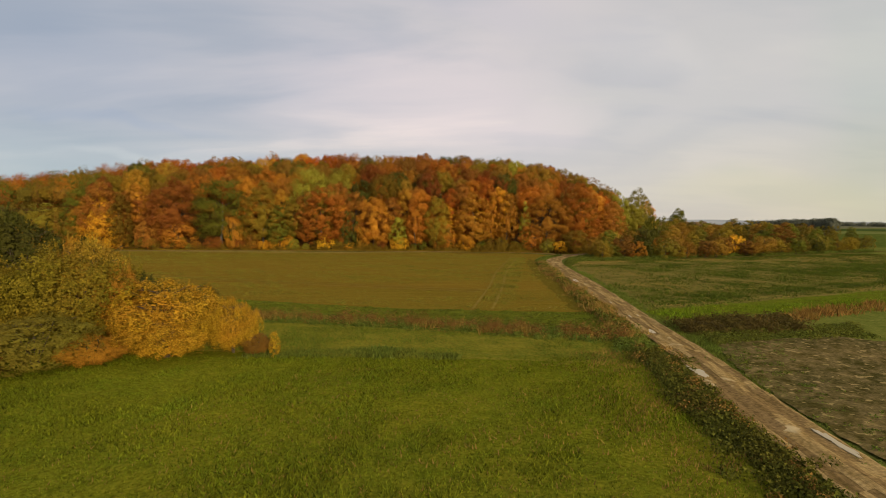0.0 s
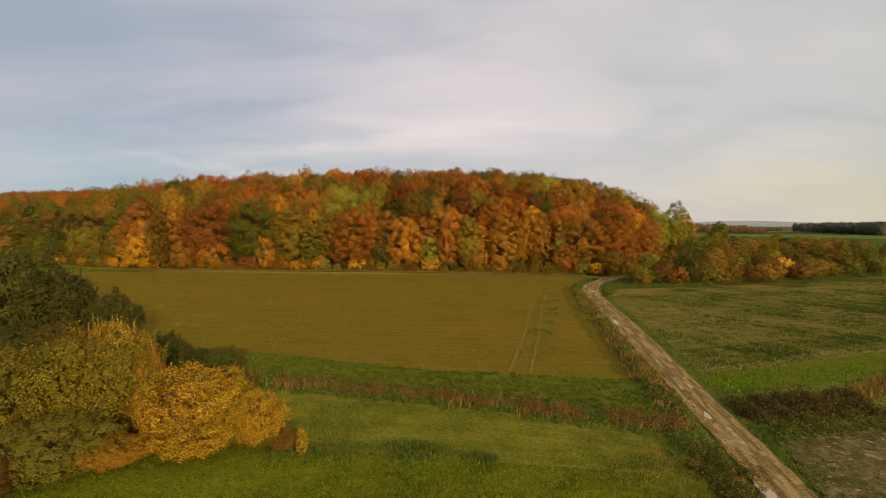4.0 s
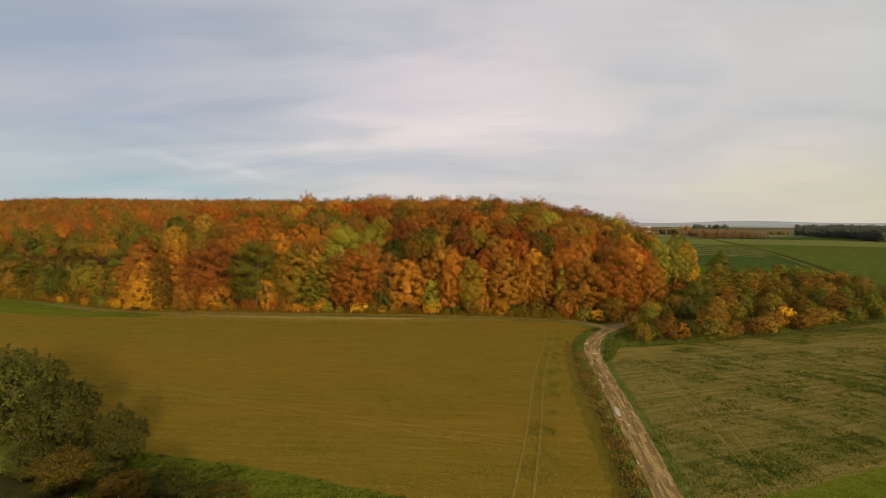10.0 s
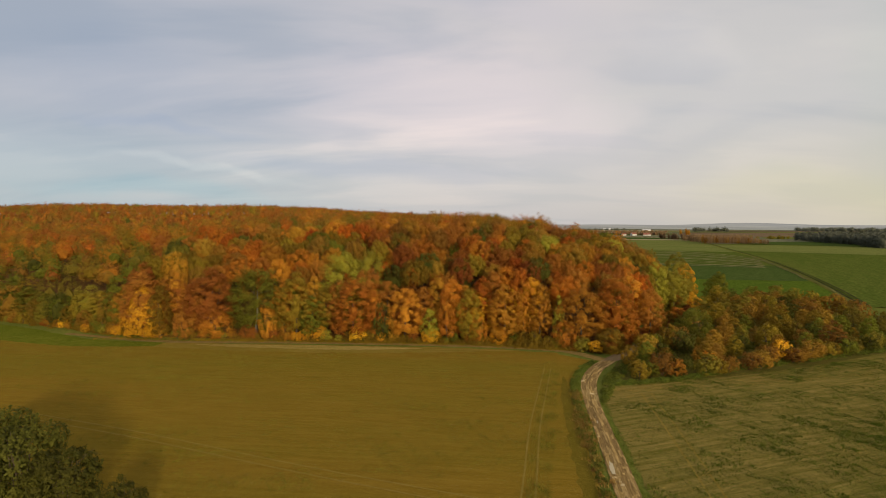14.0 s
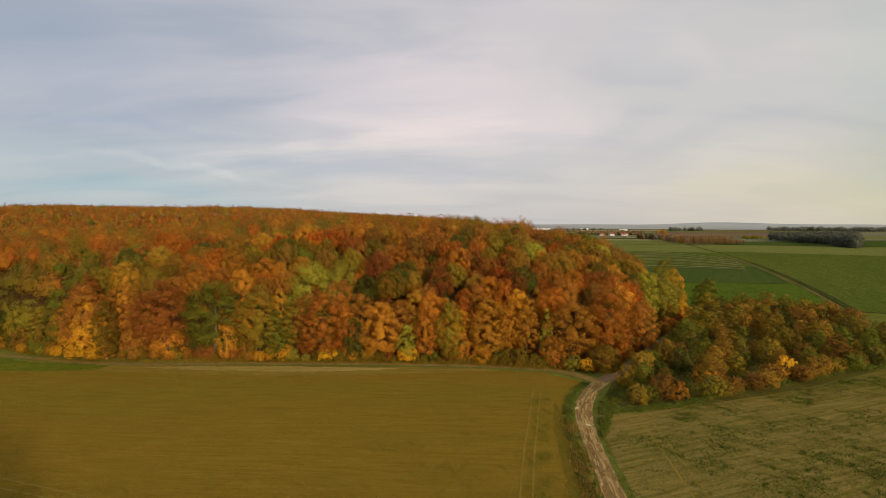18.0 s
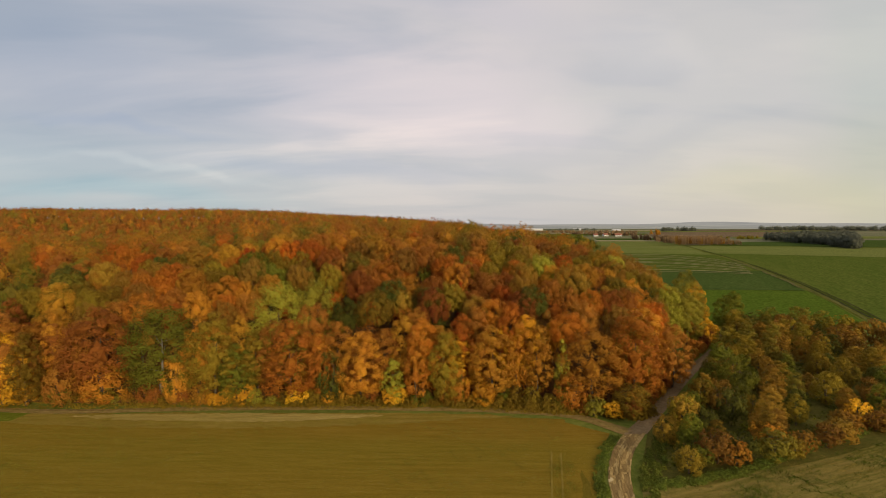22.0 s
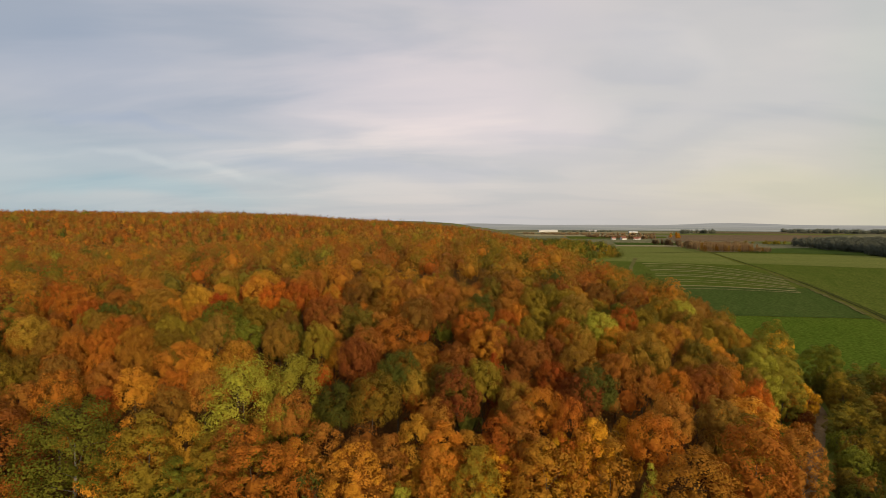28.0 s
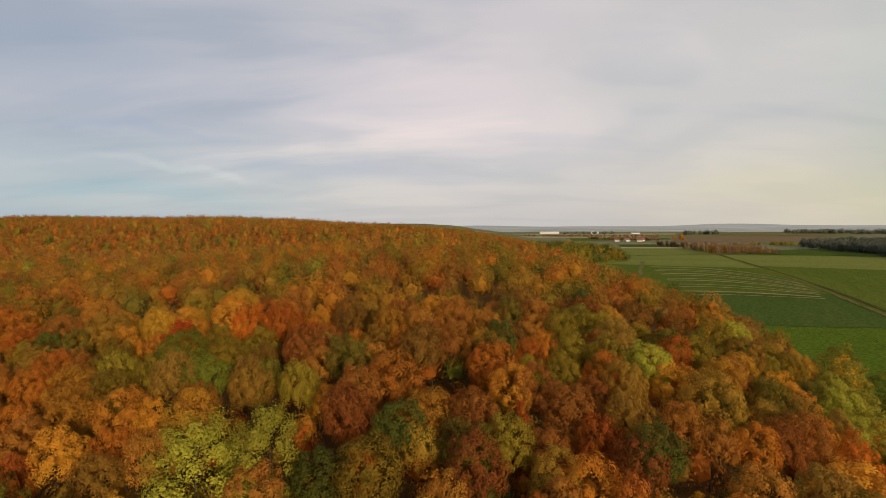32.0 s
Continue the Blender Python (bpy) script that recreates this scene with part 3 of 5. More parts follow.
    tri = np.stack([pos + t * s, pos - t * s * 0.55 + b * s * 0.8, pos - t * s * 0.55 - b * s * 0.8], 1)
    n0 = sum(len(v) for v in V)
    V.append(tri.reshape(-1, 3))
    F.append(n0 + np.arange(3 * leaves).reshape(-1, 3))
    V, F = np.concatenate(V), np.concatenate(F)
    V[:, 2] = base * H + (V[:, 2] - V[:, 2].min()) * (H * (1 - base) / (V[:, 2].max() - V[:, 2].min()))
    V[:, :2] *= R / np.percentile(np.hypot(V[:, 0], V[:, 1]), 98)
    return V, F


def bunched_crown(rng, H, R, base, bunches, leaves, size, taper=0.0, frond=0.0, rough=0.18, closed=0.30):
    """Vertices and triangles of a woodland crown: rounded bunches of leaves on a domed outline, dark gaps between them."""
    zc, a = H * (base + 0.42 * (1 - base)), H * 0.58 * (1 - base)
    k = np.arange(bunches) + 0.5
    cz = 1 - (1.5 if base > 0.1 else 1.84) * k / bunches
    ph = k * 2.39996 + rng.uniform(0, 6.3) + rng.normal(0, 0.12, bunches)
    cz = np.clip(cz + rng.normal(0, 0.5 / math.sqrt(bunches), bunches), -0.72 if base > 0.1 else -0.9, 0.99)
    sr = np.sqrt(1 - cz**2)
    d = np.stack([np.cos(ph) * sr, np.sin(ph) * sr, cz], -1)
    boughs = unit(rng.normal(0, 1, (8, 3)) + [0, 0, 0.35])
    lump = 0.80 + 0.24 * np.clip((d @ boughs.T).max(1) * 2.6 - 1.6, 0, 1) + rng.normal(0, 0.06, bunches)
    low = np.where(d[:, 2:] < 0, (1 - base) * 0.42 / (0.58 * (1 - base)), 1.0)
    axes = np.concatenate([np.repeat(R * (1 - taper * np.clip(cz, 0, 1) ** 1.5)[:, None], 2, 1), a * low], 1)
    C = d * lump[:, None] * axes * 0.9
    rb = (0.84 if bunches > 40 else 1.08) * math.sqrt(2 * R * (R + a) / bunches) * rng.uniform(0.7, 1.35, bunches)
    out = unit(d / axes * R)
    # twigs and inner leaves that close the crown
    core = ICO_V * rng.uniform(closed - 0.07, closed + 0.07, (12, 1)) * [R * (1 - 0.5 * taper), R * (1 - 0.5 * taper), 1]
    core[:, 2] *= np.where(core[:, 2] > 0, a, a * low.min())
    on = np.concatenate([np.arange(bunches), rng.choice(bunches, leaves - bunches, p=rb**2 / (rb**2).sum())])
    e = unit(rng.normal(0, 1, (leaves, 3)) + 0.95 * out[on])
    reach = rb[on, None] * np.where(rng.uniform(0, 1, (leaves, 1)) < 0.28, rng.uniform(0.15, 0.84, (leaves, 1)), rng.uniform(0.84, 1.08, (leaves, 1)))
    pos = C[on] + e * reach + frond * out[on] * reach * np.clip((e * out[on]).sum(1, keepdims=True), 0, 1) * rng.uniform(0.4, 1.5, (leaves, 1))
    nrm = unit((1.0 if bunches > 40 else 0.7) * e + (0.3 if bunches > 40 else 0.6) * out[on] + rng.normal(0, rough, (leaves, 3)))
    t = unit(np.cross(nrm, rng.normal(0, 1, (leaves, 3))))
    b = np.cross(nrm, t)
    s = (size * rng.uniform(0.6, 1.4, leaves))[:, None]
    tri = np.stack([pos + t * s, pos - t * s * 0.55 + b * s * 0.8, pos - t * s * 0.55 - b * s * 0.8], 1).reshape(-1, 3)
    core *= 0.4 if frond else 1.0
    V = np.concatenate([core, tri]) + [0, 0, zc]
    top = np.percentile(V[:, 2], 99.7)
    V[:, 2] = np.where(V[:, 2] > zc, zc + (V[:, 2] - zc) * (H - zc) / (top - zc), V[:, 2])
    V[:, 2] = np.maximum(V[:, 2], 0.02 * H)
    V[:, :2] *= R / np.percentile(np.hypot(V[:, 0], V[:, 1]), 98.5)
    return V, np.concatenate([ICO_F, 12 + np.arange(3 * leaves).reshape(-1, 3)])


def tube(bm, p, q, r0, r1, n=6):
    p, q = Vector(p), Vector(q)
    m = Matrix.Translation(p) @ (q - p).to_track_quat("Z", "Y").to_matrix().to_4x4()
    rings = []
    for z, r in ((0, r0), ((q - p).length, r1)):
        rings.append([bm.verts.new(m @ Vector((math.cos(6.2832 * k / n) * r, math.sin(6.2832 * k / n) * r, z))) for k in range(n)])
    for k in range(n):
        bm.faces.new((rings[0][k], rings[0][(k + 1) % n], rings[1][(k + 1) % n], rings[1][k]))
    bm.faces.new(rings[1])


def trunk_mesh(rng, H, R, base, stems=1, r=0.24):
    """A tapered trunk, or several stems, with limbs reaching into the crown."""
    bm = bmesh.new()
    reach = 0.42 if stems == 1 else 0.35
    tall = 0.66 if stems == 1 else 0.8
    for s in range(stems):
        a = rng.uniform(0, 6.3)
        lean = (0.02 if stems == 1 else 0.18) * H
        p = Vector((math.cos(a) * 0.15 * (stems > 1), math.sin(a) * 0.15 * (stems > 1), -0.4))
        for k in range(4):
            q = Vector((math.cos(a) * lean * (k + 1) / 4 + rng.normal(0, 0.08), math.sin(a) * lean * (k + 1) / 4 + rng.normal(0, 0.08), H * tall * (k + 1) / 4))
            tube(bm, p, q, r * (1 - 0.22 * k), r * (1 - 0.22 * (k + 1)) + 0.015)
            if k:
                for j in range(2):
                    b = rng.uniform(0, 6.3)
                    tube(bm, p.lerp(q, rng.uniform(0.1, 0.9)), q + Vector((math.cos(b) * R * reach, math.sin(b) * R * reach, H * rng.uniform(0.0, 0.12) * reach)), r * 0.32 * (1 - 0.2 * k), 0.02, 5)
            p = q
    me = bpy.data.meshes.new("trunk")
    bm.to_mesh(me)
    bm.free()
    me.materials.append(BARK)
    return me


def part(name, data, mat, parent, label=""):
    """One mesh object under a thing or a part."""
    ob = new(name, data)
    ob.parent = parent
    ob.material_slots[0].link = "OBJECT"
    ob.material_slots[0].material = mat
    if label:
        ob["label"] = label
    return ob


# kind: height, radius, share below the crown, lobes, leaf sprays, spray size, taper, stems, trunk radius
SHAPES = {
    "broad": (18.0, 5.2, 0.05, 120, 12000, 0.155, 0.15, 1, 0.26),
    "oval": (18.0, 4.2, 0.03, 100, 10500, 0.15, 0.28, 1, 0.22),
    "crowned": (18.0, 5.0, 0.50, 60, 7600, 0.155, 0.05, 1, 0.24),
    "frond": (18.0, 5.2, 0.05, 90, 14000, 0.145, 0.20, 1, 0.24),
    "slim": (16.0, 2.7, 0.03, 55, 3600, 0.18, 0.40, 1, 0.15),
    "low": (8.0, 3.4, 0.00, 60, 4200, 0.15, 0.10, 3, 0.10),
    "shrub": (5.0, 3.0, 0.00, 18, 2200, 0.175, 0.05, 5, 0.05),
    "bushy": (9.0, 4.5, 0.00, 40, 12000, 0.13, 0.10, 5, 0.08),
    "willow": (8.4, 5.0, 0.00, 60, 34000, 0.088, 0.05, 7, 0.06),
    "gold_bush": (4.8, 4.2, 0.00, 50, 30000, 0.072, 0.05, 9, 0.04),
    "poplar": (12.0, 2.3, 0.08, 16, 300, 0.5, 0.40, 1, 0.12),
}
SHOOTS = {"willow": 150, "gold_bush": 130, "shrub": 14, "bushy": 30}
VARIANTS, MADE = {}, {}
tree_rng = np.random.default_rng(11)


def tree(shape, colour, x, y, H, W, label, group, name="tree", bark=None, variant=None, yaw=None):
    """A tree or shrub of height H and crown width W, standing on the ground."""
    h0, r0, base, lobes, leaves, size, taper, stems, tr = SHAPES[shape]
    k = (0 if shape in ("willow", "gold_bush") else int(tree_rng.integers(0, 5 if shape == "crowned" else 3))) if variant is None else variant
    if (shape, k) not in VARIANTS:
        rng = np.random.default_rng(abs(hash((len(shape), shape[0] == "s", shape[1] == "r", k))) % 9999 + 3)
        if shape in SHOOTS:
            v, f = crown_shape(rng, h0, r0, base, lobes, leaves, size, taper, shoots=SHOOTS[shape], even=(0.46, 0.86), core=0.15 if shape in ("willow", "gold_bush") else 0.32, full=0.4)
        else:
            v, f = bunched_crown(rng, h0, r0, base, lobes, leaves, size, taper, 0.9 if shape == "frond" else 0.0)
        VARIANTS[shape, k] = mesh_from("crown", v, f, [LEAF["rust"]]), trunk_mesh(rng, h0, r0, base, stems, tr)
    turn = float(tree_rng.uniform(0, 360)) if yaw is None else yaw
    scale = (W / 2 / r0, W / 2 / r0, H / h0)
    at = pose(x, y, float(height(x, y)) - 0.05, 0, 0, turn)
    key = (shape, k, colour, name, bark is None)
    if key in MADE:
        first = MADE[key]
        ob = copy_thing(first, at @ Matrix.Diagonal((*(s / f for s, f in zip(scale, first.scale)), 1)))
    else:
        ob = MADE[key] = new(name)
        part("trunk", VARIANTS[shape, k][1], bark or BARK, ob)
        part("crown", VARIANTS[shape, k][0], LEAF[colour], ob)
        ob.matrix_basis = at @ Matrix.Diagonal((*scale, 1))
    tagged(ob, label, "shrub" if name == "shrub" else "tree", group)
    return ob


# Trees along the wood's front edge: (shape, colour, x, y, height, width)
EDGE_A = [
    ("broad", "rust", -99.5, 158, 20, 11), ("oval", "olive", -92.5, 155, 16, 7), ("low", "yellow", -98, 153.5, 11.5, 11),
    ("broad", "rust", -79, 158.5, 20.5, 14), ("low", "orange", -76.5, 154, 9, 10), ("frond", "green", -65, 158.5, 20.5, 16),
    ("low", "orange", -60.5, 153.5, 10, 5.5), ("oval", "olive", -52.3, 157, 20, 10.5), ("oval", "green", -47.5, 154.5, 13, 8),
    ("oval", "orange", -35, 155.5, 18.5, 11), ("slim", "orange", -29, 156, 16.5, 5.5), ("low", "dark_green", -27, 154, 11.5, 6.5),
]
EDGE_B = [
    ("broad", "orange", -20, 156.5, 15.5, 10), ("slim", "lime", -13, 153, 9.8, 5), ("slim", "orange", -8, 155, 16, 5.5),
    ("oval", "olive", -1.7, 156, 15.5, 7.5), ("low", "orange", 1, 152.5, 8, 5), ("oval", "amber", 8.5, 156, 17, 10),
    ("low", "yellow", 6.6, 151.8, 5, 5), ("slim", "orange", 14.2, 154.5, 17.5, 5.5), ("slim", "amber", 18.7, 153.5, 16.5, 7),
    ("slim", "lime", 23.3, 151.5, 14, 3.2), ("low", "orange", 24.5, 148.5, 7.5, 6.5), ("broad", "amber", 29.5, 151, 16, 13),
    ("oval", "orange", 39.5, 154, 19.5, 11), ("low", "olive", 36, 145.5, 6.5, 7.5), ("low", "rust", -85, 153, 9, 7),
]
EDGE_C = [
    ("frond", "lime", -41, 165, 20.5, 14), ("frond", "lime", -33.5, 170, 19, 12), ("low", "yellow", 24, 165, 10.5, 6.5),
    ("broad", "orange", 47, 170, 17, 13), ("oval", "rust", 52, 163.5, 15, 8), ("broad", "lime", 80, 220, 23, 12), ("low", "yellow", 83.5, 211, 9, 6), ("oval", "lime", 74, 205, 17, 9),
    ("oval", "yellow", 87, 229, 20, 9), ("low", "amber", 77, 208, 8, 7), ("oval", "green", 103, 236, 15, 10),
    ("broad", "orange", -18, 188, 17, 12), ("slim", "red", 3, 176, 15.5, 4), ("oval", "rust", -104, 163, 19, 9),
]
taken = []
for table in (EDGE_A, EDGE_B, EDGE_C):
    for shape, colour, x, y, H, W in table:
        word = {"low": "low", "slim": "slender", "oval": "tall", "broad": "broad-crowned", "frond": "spreading"}[shape]
        y -= 2.5 if 154.8 < y < 160 and x < 30 else 0
        W *= 1.18
        tree(shape, colour, x, y, H, W, f"{word} {WORDS[colour]} autumn tree at the wood's edge", "trees of the forest edge",
             bark=PALE_BARK if (colour, shape) in (("green", "frond"), ("lime", "slim")) else None)
        taken.append((x, y, W * 0.5))

edge_rng = np.random.default_rng(17)
for k, x in enumerate(np.arange(-160, 34, 3.1)):
    c = ("olive", "amber", "green", "olive", "yellow", "lime", "rust", "amber")[int(edge_rng.integers(0, 8))]
    H = edge_rng.uniform(2.2, 5.0)
    tree("shrub", c, x + edge_rng.uniform(-1, 1), float(wood_edge(x)) + edge_rng.uniform(2.0, 3.6), H, H * edge_rng.uniform(0.9, 1.2), f"{WORDS[c]} low shrub under the forest edge", "undergrowth shrubs", "shrub")

# younger trees closing the gaps of the front row
for x in np.arange(-108, 34, 4.6):
    px, py = x + edge_rng.uniform(-1.2, 1.2), float(wood_edge(x)) + edge_rng.uniform(7.0, 9.0)
    if all((px - a) ** 2 + (py - b) ** 2 > (0.62 * r) ** 2 for a, b, r in taken):
        c = ("amber", "orange", "amber", "rust", "orange", "olive", "orange", "yellow")[int(edge_rng.integers(0, 8))]
        tree("oval", c, px, py, edge_rng.uniform(12, 17), edge_rng.uniform(8, 10.5), f"{WORDS[c]} younger tree in the gaps of the forest edge", "trees of the forest edge")

# the wood's corner: olive and green crowns down to the grass
corner_rng = np.random.default_rng(29)
for k, x in enumerate(np.arange(-196, -110, 4.3)):
    c = ("olive", "green", "moss", "amber", "olive", "ochre", "green", "moss")[int(corner_rng.integers(0, 8))]
    H = corner_rng.uniform(9, 14) * (0.62 if k % 2 else 1.0)
    px, py = x + corner_rng.uniform(-1, 1), float(wood_edge(x)) + (4.2 if k % 2 else 7.5) + corner_rng.uniform(-0.8, 0.8)
    tree(("broad", "oval", "low")[int(corner_rng.integers(0, 3))], c, px, py, H, H * corner_rng.uniform(0.8, 0.95), f"{WORDS[c]} leafy tree at the corner of the wood", "trees of the forest edge")

# The wood behind them
MIXED = ["rust", "orange", "amber", "olive", "green", "brown", "dark_green", "lime", "red", "yellow", "copper", "russet", "ochre", "moss"]
wood_rng = np.random.default_rng(21)


def tone(x, y):
    """A colour for a tree of the wood: rust and orange, with olive and green drifts."""
    drift = 0.8 * noise.noise((x * 0.022, y * 0.022, 3.1)) + 0.4 * noise.noise((x * 0.07, y * 0.07, 9.0)) + 0.0022 * min(max(x, -60), 90) * (y < 420)
    w = np.array([0.15, 0.11, 0.12, 0.15, 0.045, 0.09, 0.035, 0.02, 0.008, 0.006, 0.10, 0.06, 0.12, 0.09])
    if drift > 0.12:
        w = w * [0.5, 0.6, 1.0, 1.8, 2.2, 0.8, 2.0, 1.8, 0.5, 1, 0.4, 0.7, 1.2, 2.0]
    elif drift < -0.12:
        w = w * [1.5, 1.3, 1.0, 0.5, 0.4, 1.1, 0.5, 0.4, 1.5, 0.6, 1.7, 1.3, 0.8, 0.5]
    if y > 430:
        w = w * [2.0, 0.15, 0.2, 0.5, 0.2, 3.4, 0.3, 0.05, 0.0, 0.0, 0.5, 3.4, 0.6, 0.6]
    elif y > 225:
        w = w * [1.1, 0.9, 1.2, 1.1, 0.9, 0.9, 0.8, 0.7, 0.5, 0.4, 0.9, 0.9, 1.6, 1.4]
    if x > -104 and float(wood_edge(x)) < y < float(wood_edge(x)) + 13:
        w = w * [0.8, 1.9, 1.8, 0.6, 0.6, 0.5, 0.4, 1, 2, 2, 1.4, 0.7, 1.3, 0.5]
    if x < -104 and y < 205:
        w = np.array([0.04, 0.04, 0.10, 0.28, 0.26, 0.06, 0.06, 0.03, 0, 0, 0, 0.02, 0.08, 0.16])
    if x > float(wood_side(y)) - 13 and 190 < y < 330:
        w = np.array([0.08, 0.06, 0.10, 0.22, 0.18, 0.05, 0.0, 0.22, 0, 0.05, 0, 0, 0.06, 0.1])
    if x > 118 and y > 540:
        w = np.array([0.0, 0.01, 0.05, 0.25, 0.4, 0.02, 0.5, 0.02, 0, 0, 0, 0, 0.05, 0.2])
    return MIXED[wood_rng.choice(len(MIXED), p=w / w.sum())]


def wood_spots(x0, x1, y0, y1, step):
    """Places for trees: a jittered grid inside the wood's outline."""
    out = []
    for j, y in enumerate(np.arange(y0, y1, step * 0.87)):
        for x in np.arange(x0, x1, step):
            px, py = x + (j % 2) * step / 2 + wood_rng.uniform(-0.34, 0.34) * step, y + wood_rng.uniform(-0.34, 0.34) * step
            if py > wood_edge(px) + (4.5 if px > -112 else 1.5) and px < wood_side(py) - 2.5:
                out.append((px, py))
    return out


A_BOX = (-112, 100, 146, 222)
near_spots = []
for x, y in wood_spots(A_BOX[0], A_BOX[1], A_BOX[2], A_BOX[3], 7.0):
    if all((x - a) ** 2 + (y - b) ** 2 > (0.8 * r + 1.0) ** 2 for a, b, r in taken):
        near_spots.append((x, y))
for x, y in near_spots:
    c = tone(x, y)
    big = wood_rng.uniform(0.8, 1.22)
    shape = "crowned" if y > float(wood_edge(x)) + 12 and x < float(wood_side(y)) - 10 else ("broad", "oval")[int(wood_rng.integers(0, 2))]
    tree(shape, c, x, y, 16.6 * (0.45 + 0.55 * big) * wood_rng.uniform(0.92, 1.08), 7.9 * big * wood_rng.uniform(0.92, 1.08), f"{WORDS[c]} autumn tree in the closed woodland canopy", "trees of the wood")


def canopy(name, spots, bunches, leaves, size, label, mean_w, variants=6, tall=0.92):
    """Many trees as one mesh: crowns alone, their colours by material."""
    rng = np.random.default_rng(len(name))
    kinds = [bunched_crown(rng, 18.0, 5.2, 0.52 if bunches > 20 else 0.36, bunches, leaves, size, 0.05, rough=0.12, closed=0.60 if bunches > 40 else 0.68) for _ in range(variants)]
    # crowns of the outer rows reach down to the ground
    kinds[:2] = [bunched_crown(rng, 18.0, 5.2, 0.03, 2 * bunches, 4 * leaves, 0.75 * size, 0.05, closed=0.5) for _ in range(2)]
    V, F, I, n = [], [], [], 0
    for x, y in spots:
        k = int(rng.integers(2, variants))
        if y < float(wood_edge(x)) + 11 or x > float(wood_side(y)) - 11:
            k = int(rng.integers(0, 2))
        v, f = kinds[k]
        a, w = rng.uniform(0, 6.28), mean_w / 10.4 * rng.uniform(0.78, 1.25) * (1.4 if k < 2 else 1.0)
        h = (0.78 if k < 2 else 0.4 + 0.6 * w * 10.4 / mean_w) + rng.normal(0, 0.075)
        h *= tall
        ca, sa = math.cos(a) * w, math.sin(a) * w
        V.append(np.c_[v[:, 0] * ca - v[:, 1] * sa + x, v[:, 0] * sa + v[:, 1] * ca + y, v[:, 2] * h + float(height(x, y))])
        F.append(f + n)
        I.append(np.full(len(f), MIXED.index(tone(x, y))))
        n += len(v)
    me = mesh_from(name, np.concatenate(V), np.concatenate(F), [far_leaf(c) for c in MIXED], np.concatenate(I))
    return tagged(new(name, me), label, "woodland", kind="stuff")


def outside(p, box):
    return not (box[0] <= p[0] <= box[1] and box[2] <= p[1] <= box[3])


canopy("young_trees", [p for p in wood_spots(-112, 100, 160, 232, 7.0) if p[1] > float(wood_edge(p[0])) + 9], 26, 420, 0.34, "younger trees filling the gaps between the tall crowns", 6.4, tall=0.66)
mid = [p for p in wood_spots(-330, 150, 146, 400, 8.0) if outside(p, A_BOX) and p[0] > -0.95 * p[1] - 5]
canopy("woodland_canopy", mid, 44, 640, 0.30, "dense autumn woodland canopy of orange, rust and olive crowns", 7.5)
far = [p for p in wood_spots(-960, 250, 400, 1040, 10.0) if -0.92 * p[1] - 20 < p[0]]
canopy("far_woodland", far, 13, 90, 0.9, "distant autumn woodland covering the ridge in rust and orange", 9.2)

# ---- thicket beside the fork ----
THICKET = [(31, 119), (57, 126.5), (82, 138), (107, 151), (134, 165), (133, 195), (118, 242), (104, 236), (96, 217), (66, 174), (40, 143)]


def in_poly(x, y, poly):
    inside, j = False, len(poly) - 1
    for i in range(len(poly)):
        (xi, yi), (xj, yj) = poly[i], poly[j]
        if (yi > y) != (yj > y) and x < (xj - xi) * (y - yi) / (yj - yi) + xi:
            inside = not inside
        j = i
    return inside


structure(between("thicket_floor", [(27.6, 117.5), (57, 124), (82, 135), (107, 148), (136, 162)], [(37, 139), (66, 172), (96, 215), (112, 240), (135, 195)], WEEDY, 0.10, 3, 14), "weedy ground under the thicket", "ground")
bush_rng = np.random.default_rng(5)
hedge_colours = ["olive", "moss", "brown", "olive", "dark_green", "ochre", "shade", "moss", "green", "ochre"]
for x0, y0, x1, y1 in ((33, 119.5, 57, 126), (57, 126, 82, 137.5), (82, 137.5, 107, 150.5), (107, 150.5, 131, 164)):
    for k in range(6):
        u = (k + bush_rng.uniform(0.1, 0.9)) / 6
        c = hedge_colours[int(bush_rng.integers(0, 10))]
        H = bush_rng.uniform(3.6, 5.8)
        tree("shrub", c, x0 + (x1 - x0) * u + bush_rng.normal(0, 0.4), y0 + (y1 - y0) * u + bush_rng.uniform(0, 2), H, H * bush_rng.uniform(1.0, 1.35),
             f"{WORDS[c]} autumn shrub in the hedge beside the field", "hedge shrubs", "shrub")
for y in np.arange(122, 240, 6.2):
    for x in np.arange(32, 136, 7.0):
        px, py = x + bush_rng.uniform(-2.4, 2.4), y + bush_rng.uniform(-2.4, 2.4)
        if in_poly(px, py - 4, THICKET) and in_poly(px, py, THICKET):
            c = hedge_colours[int(bush_rng.integers(0, 10))]
            H = bush_rng.uniform(4.2, 8.0) + 3.0 * float(smooth(170, 215, py))
            kind = ("low", "slim", "oval", "slim", "shrub")[int(bush_rng.integers(0, 5))]
            H *= 1.12 if kind in ("slim", "oval") else 1.0
            tree(kind, c, px, py, H, H * bush_rng.uniform(0.8, 1.1) * (0.72 if kind in ("slim", "oval") else 1.0), f"{WORDS[c]} bushy tree in the thicket beside the track", "thicket trees", "shrub")
lane = path_points([(37, 139), (44, 147), (62, 173), (78.5, 195), (93.5, 217.5), (102, 238)], 3.4)
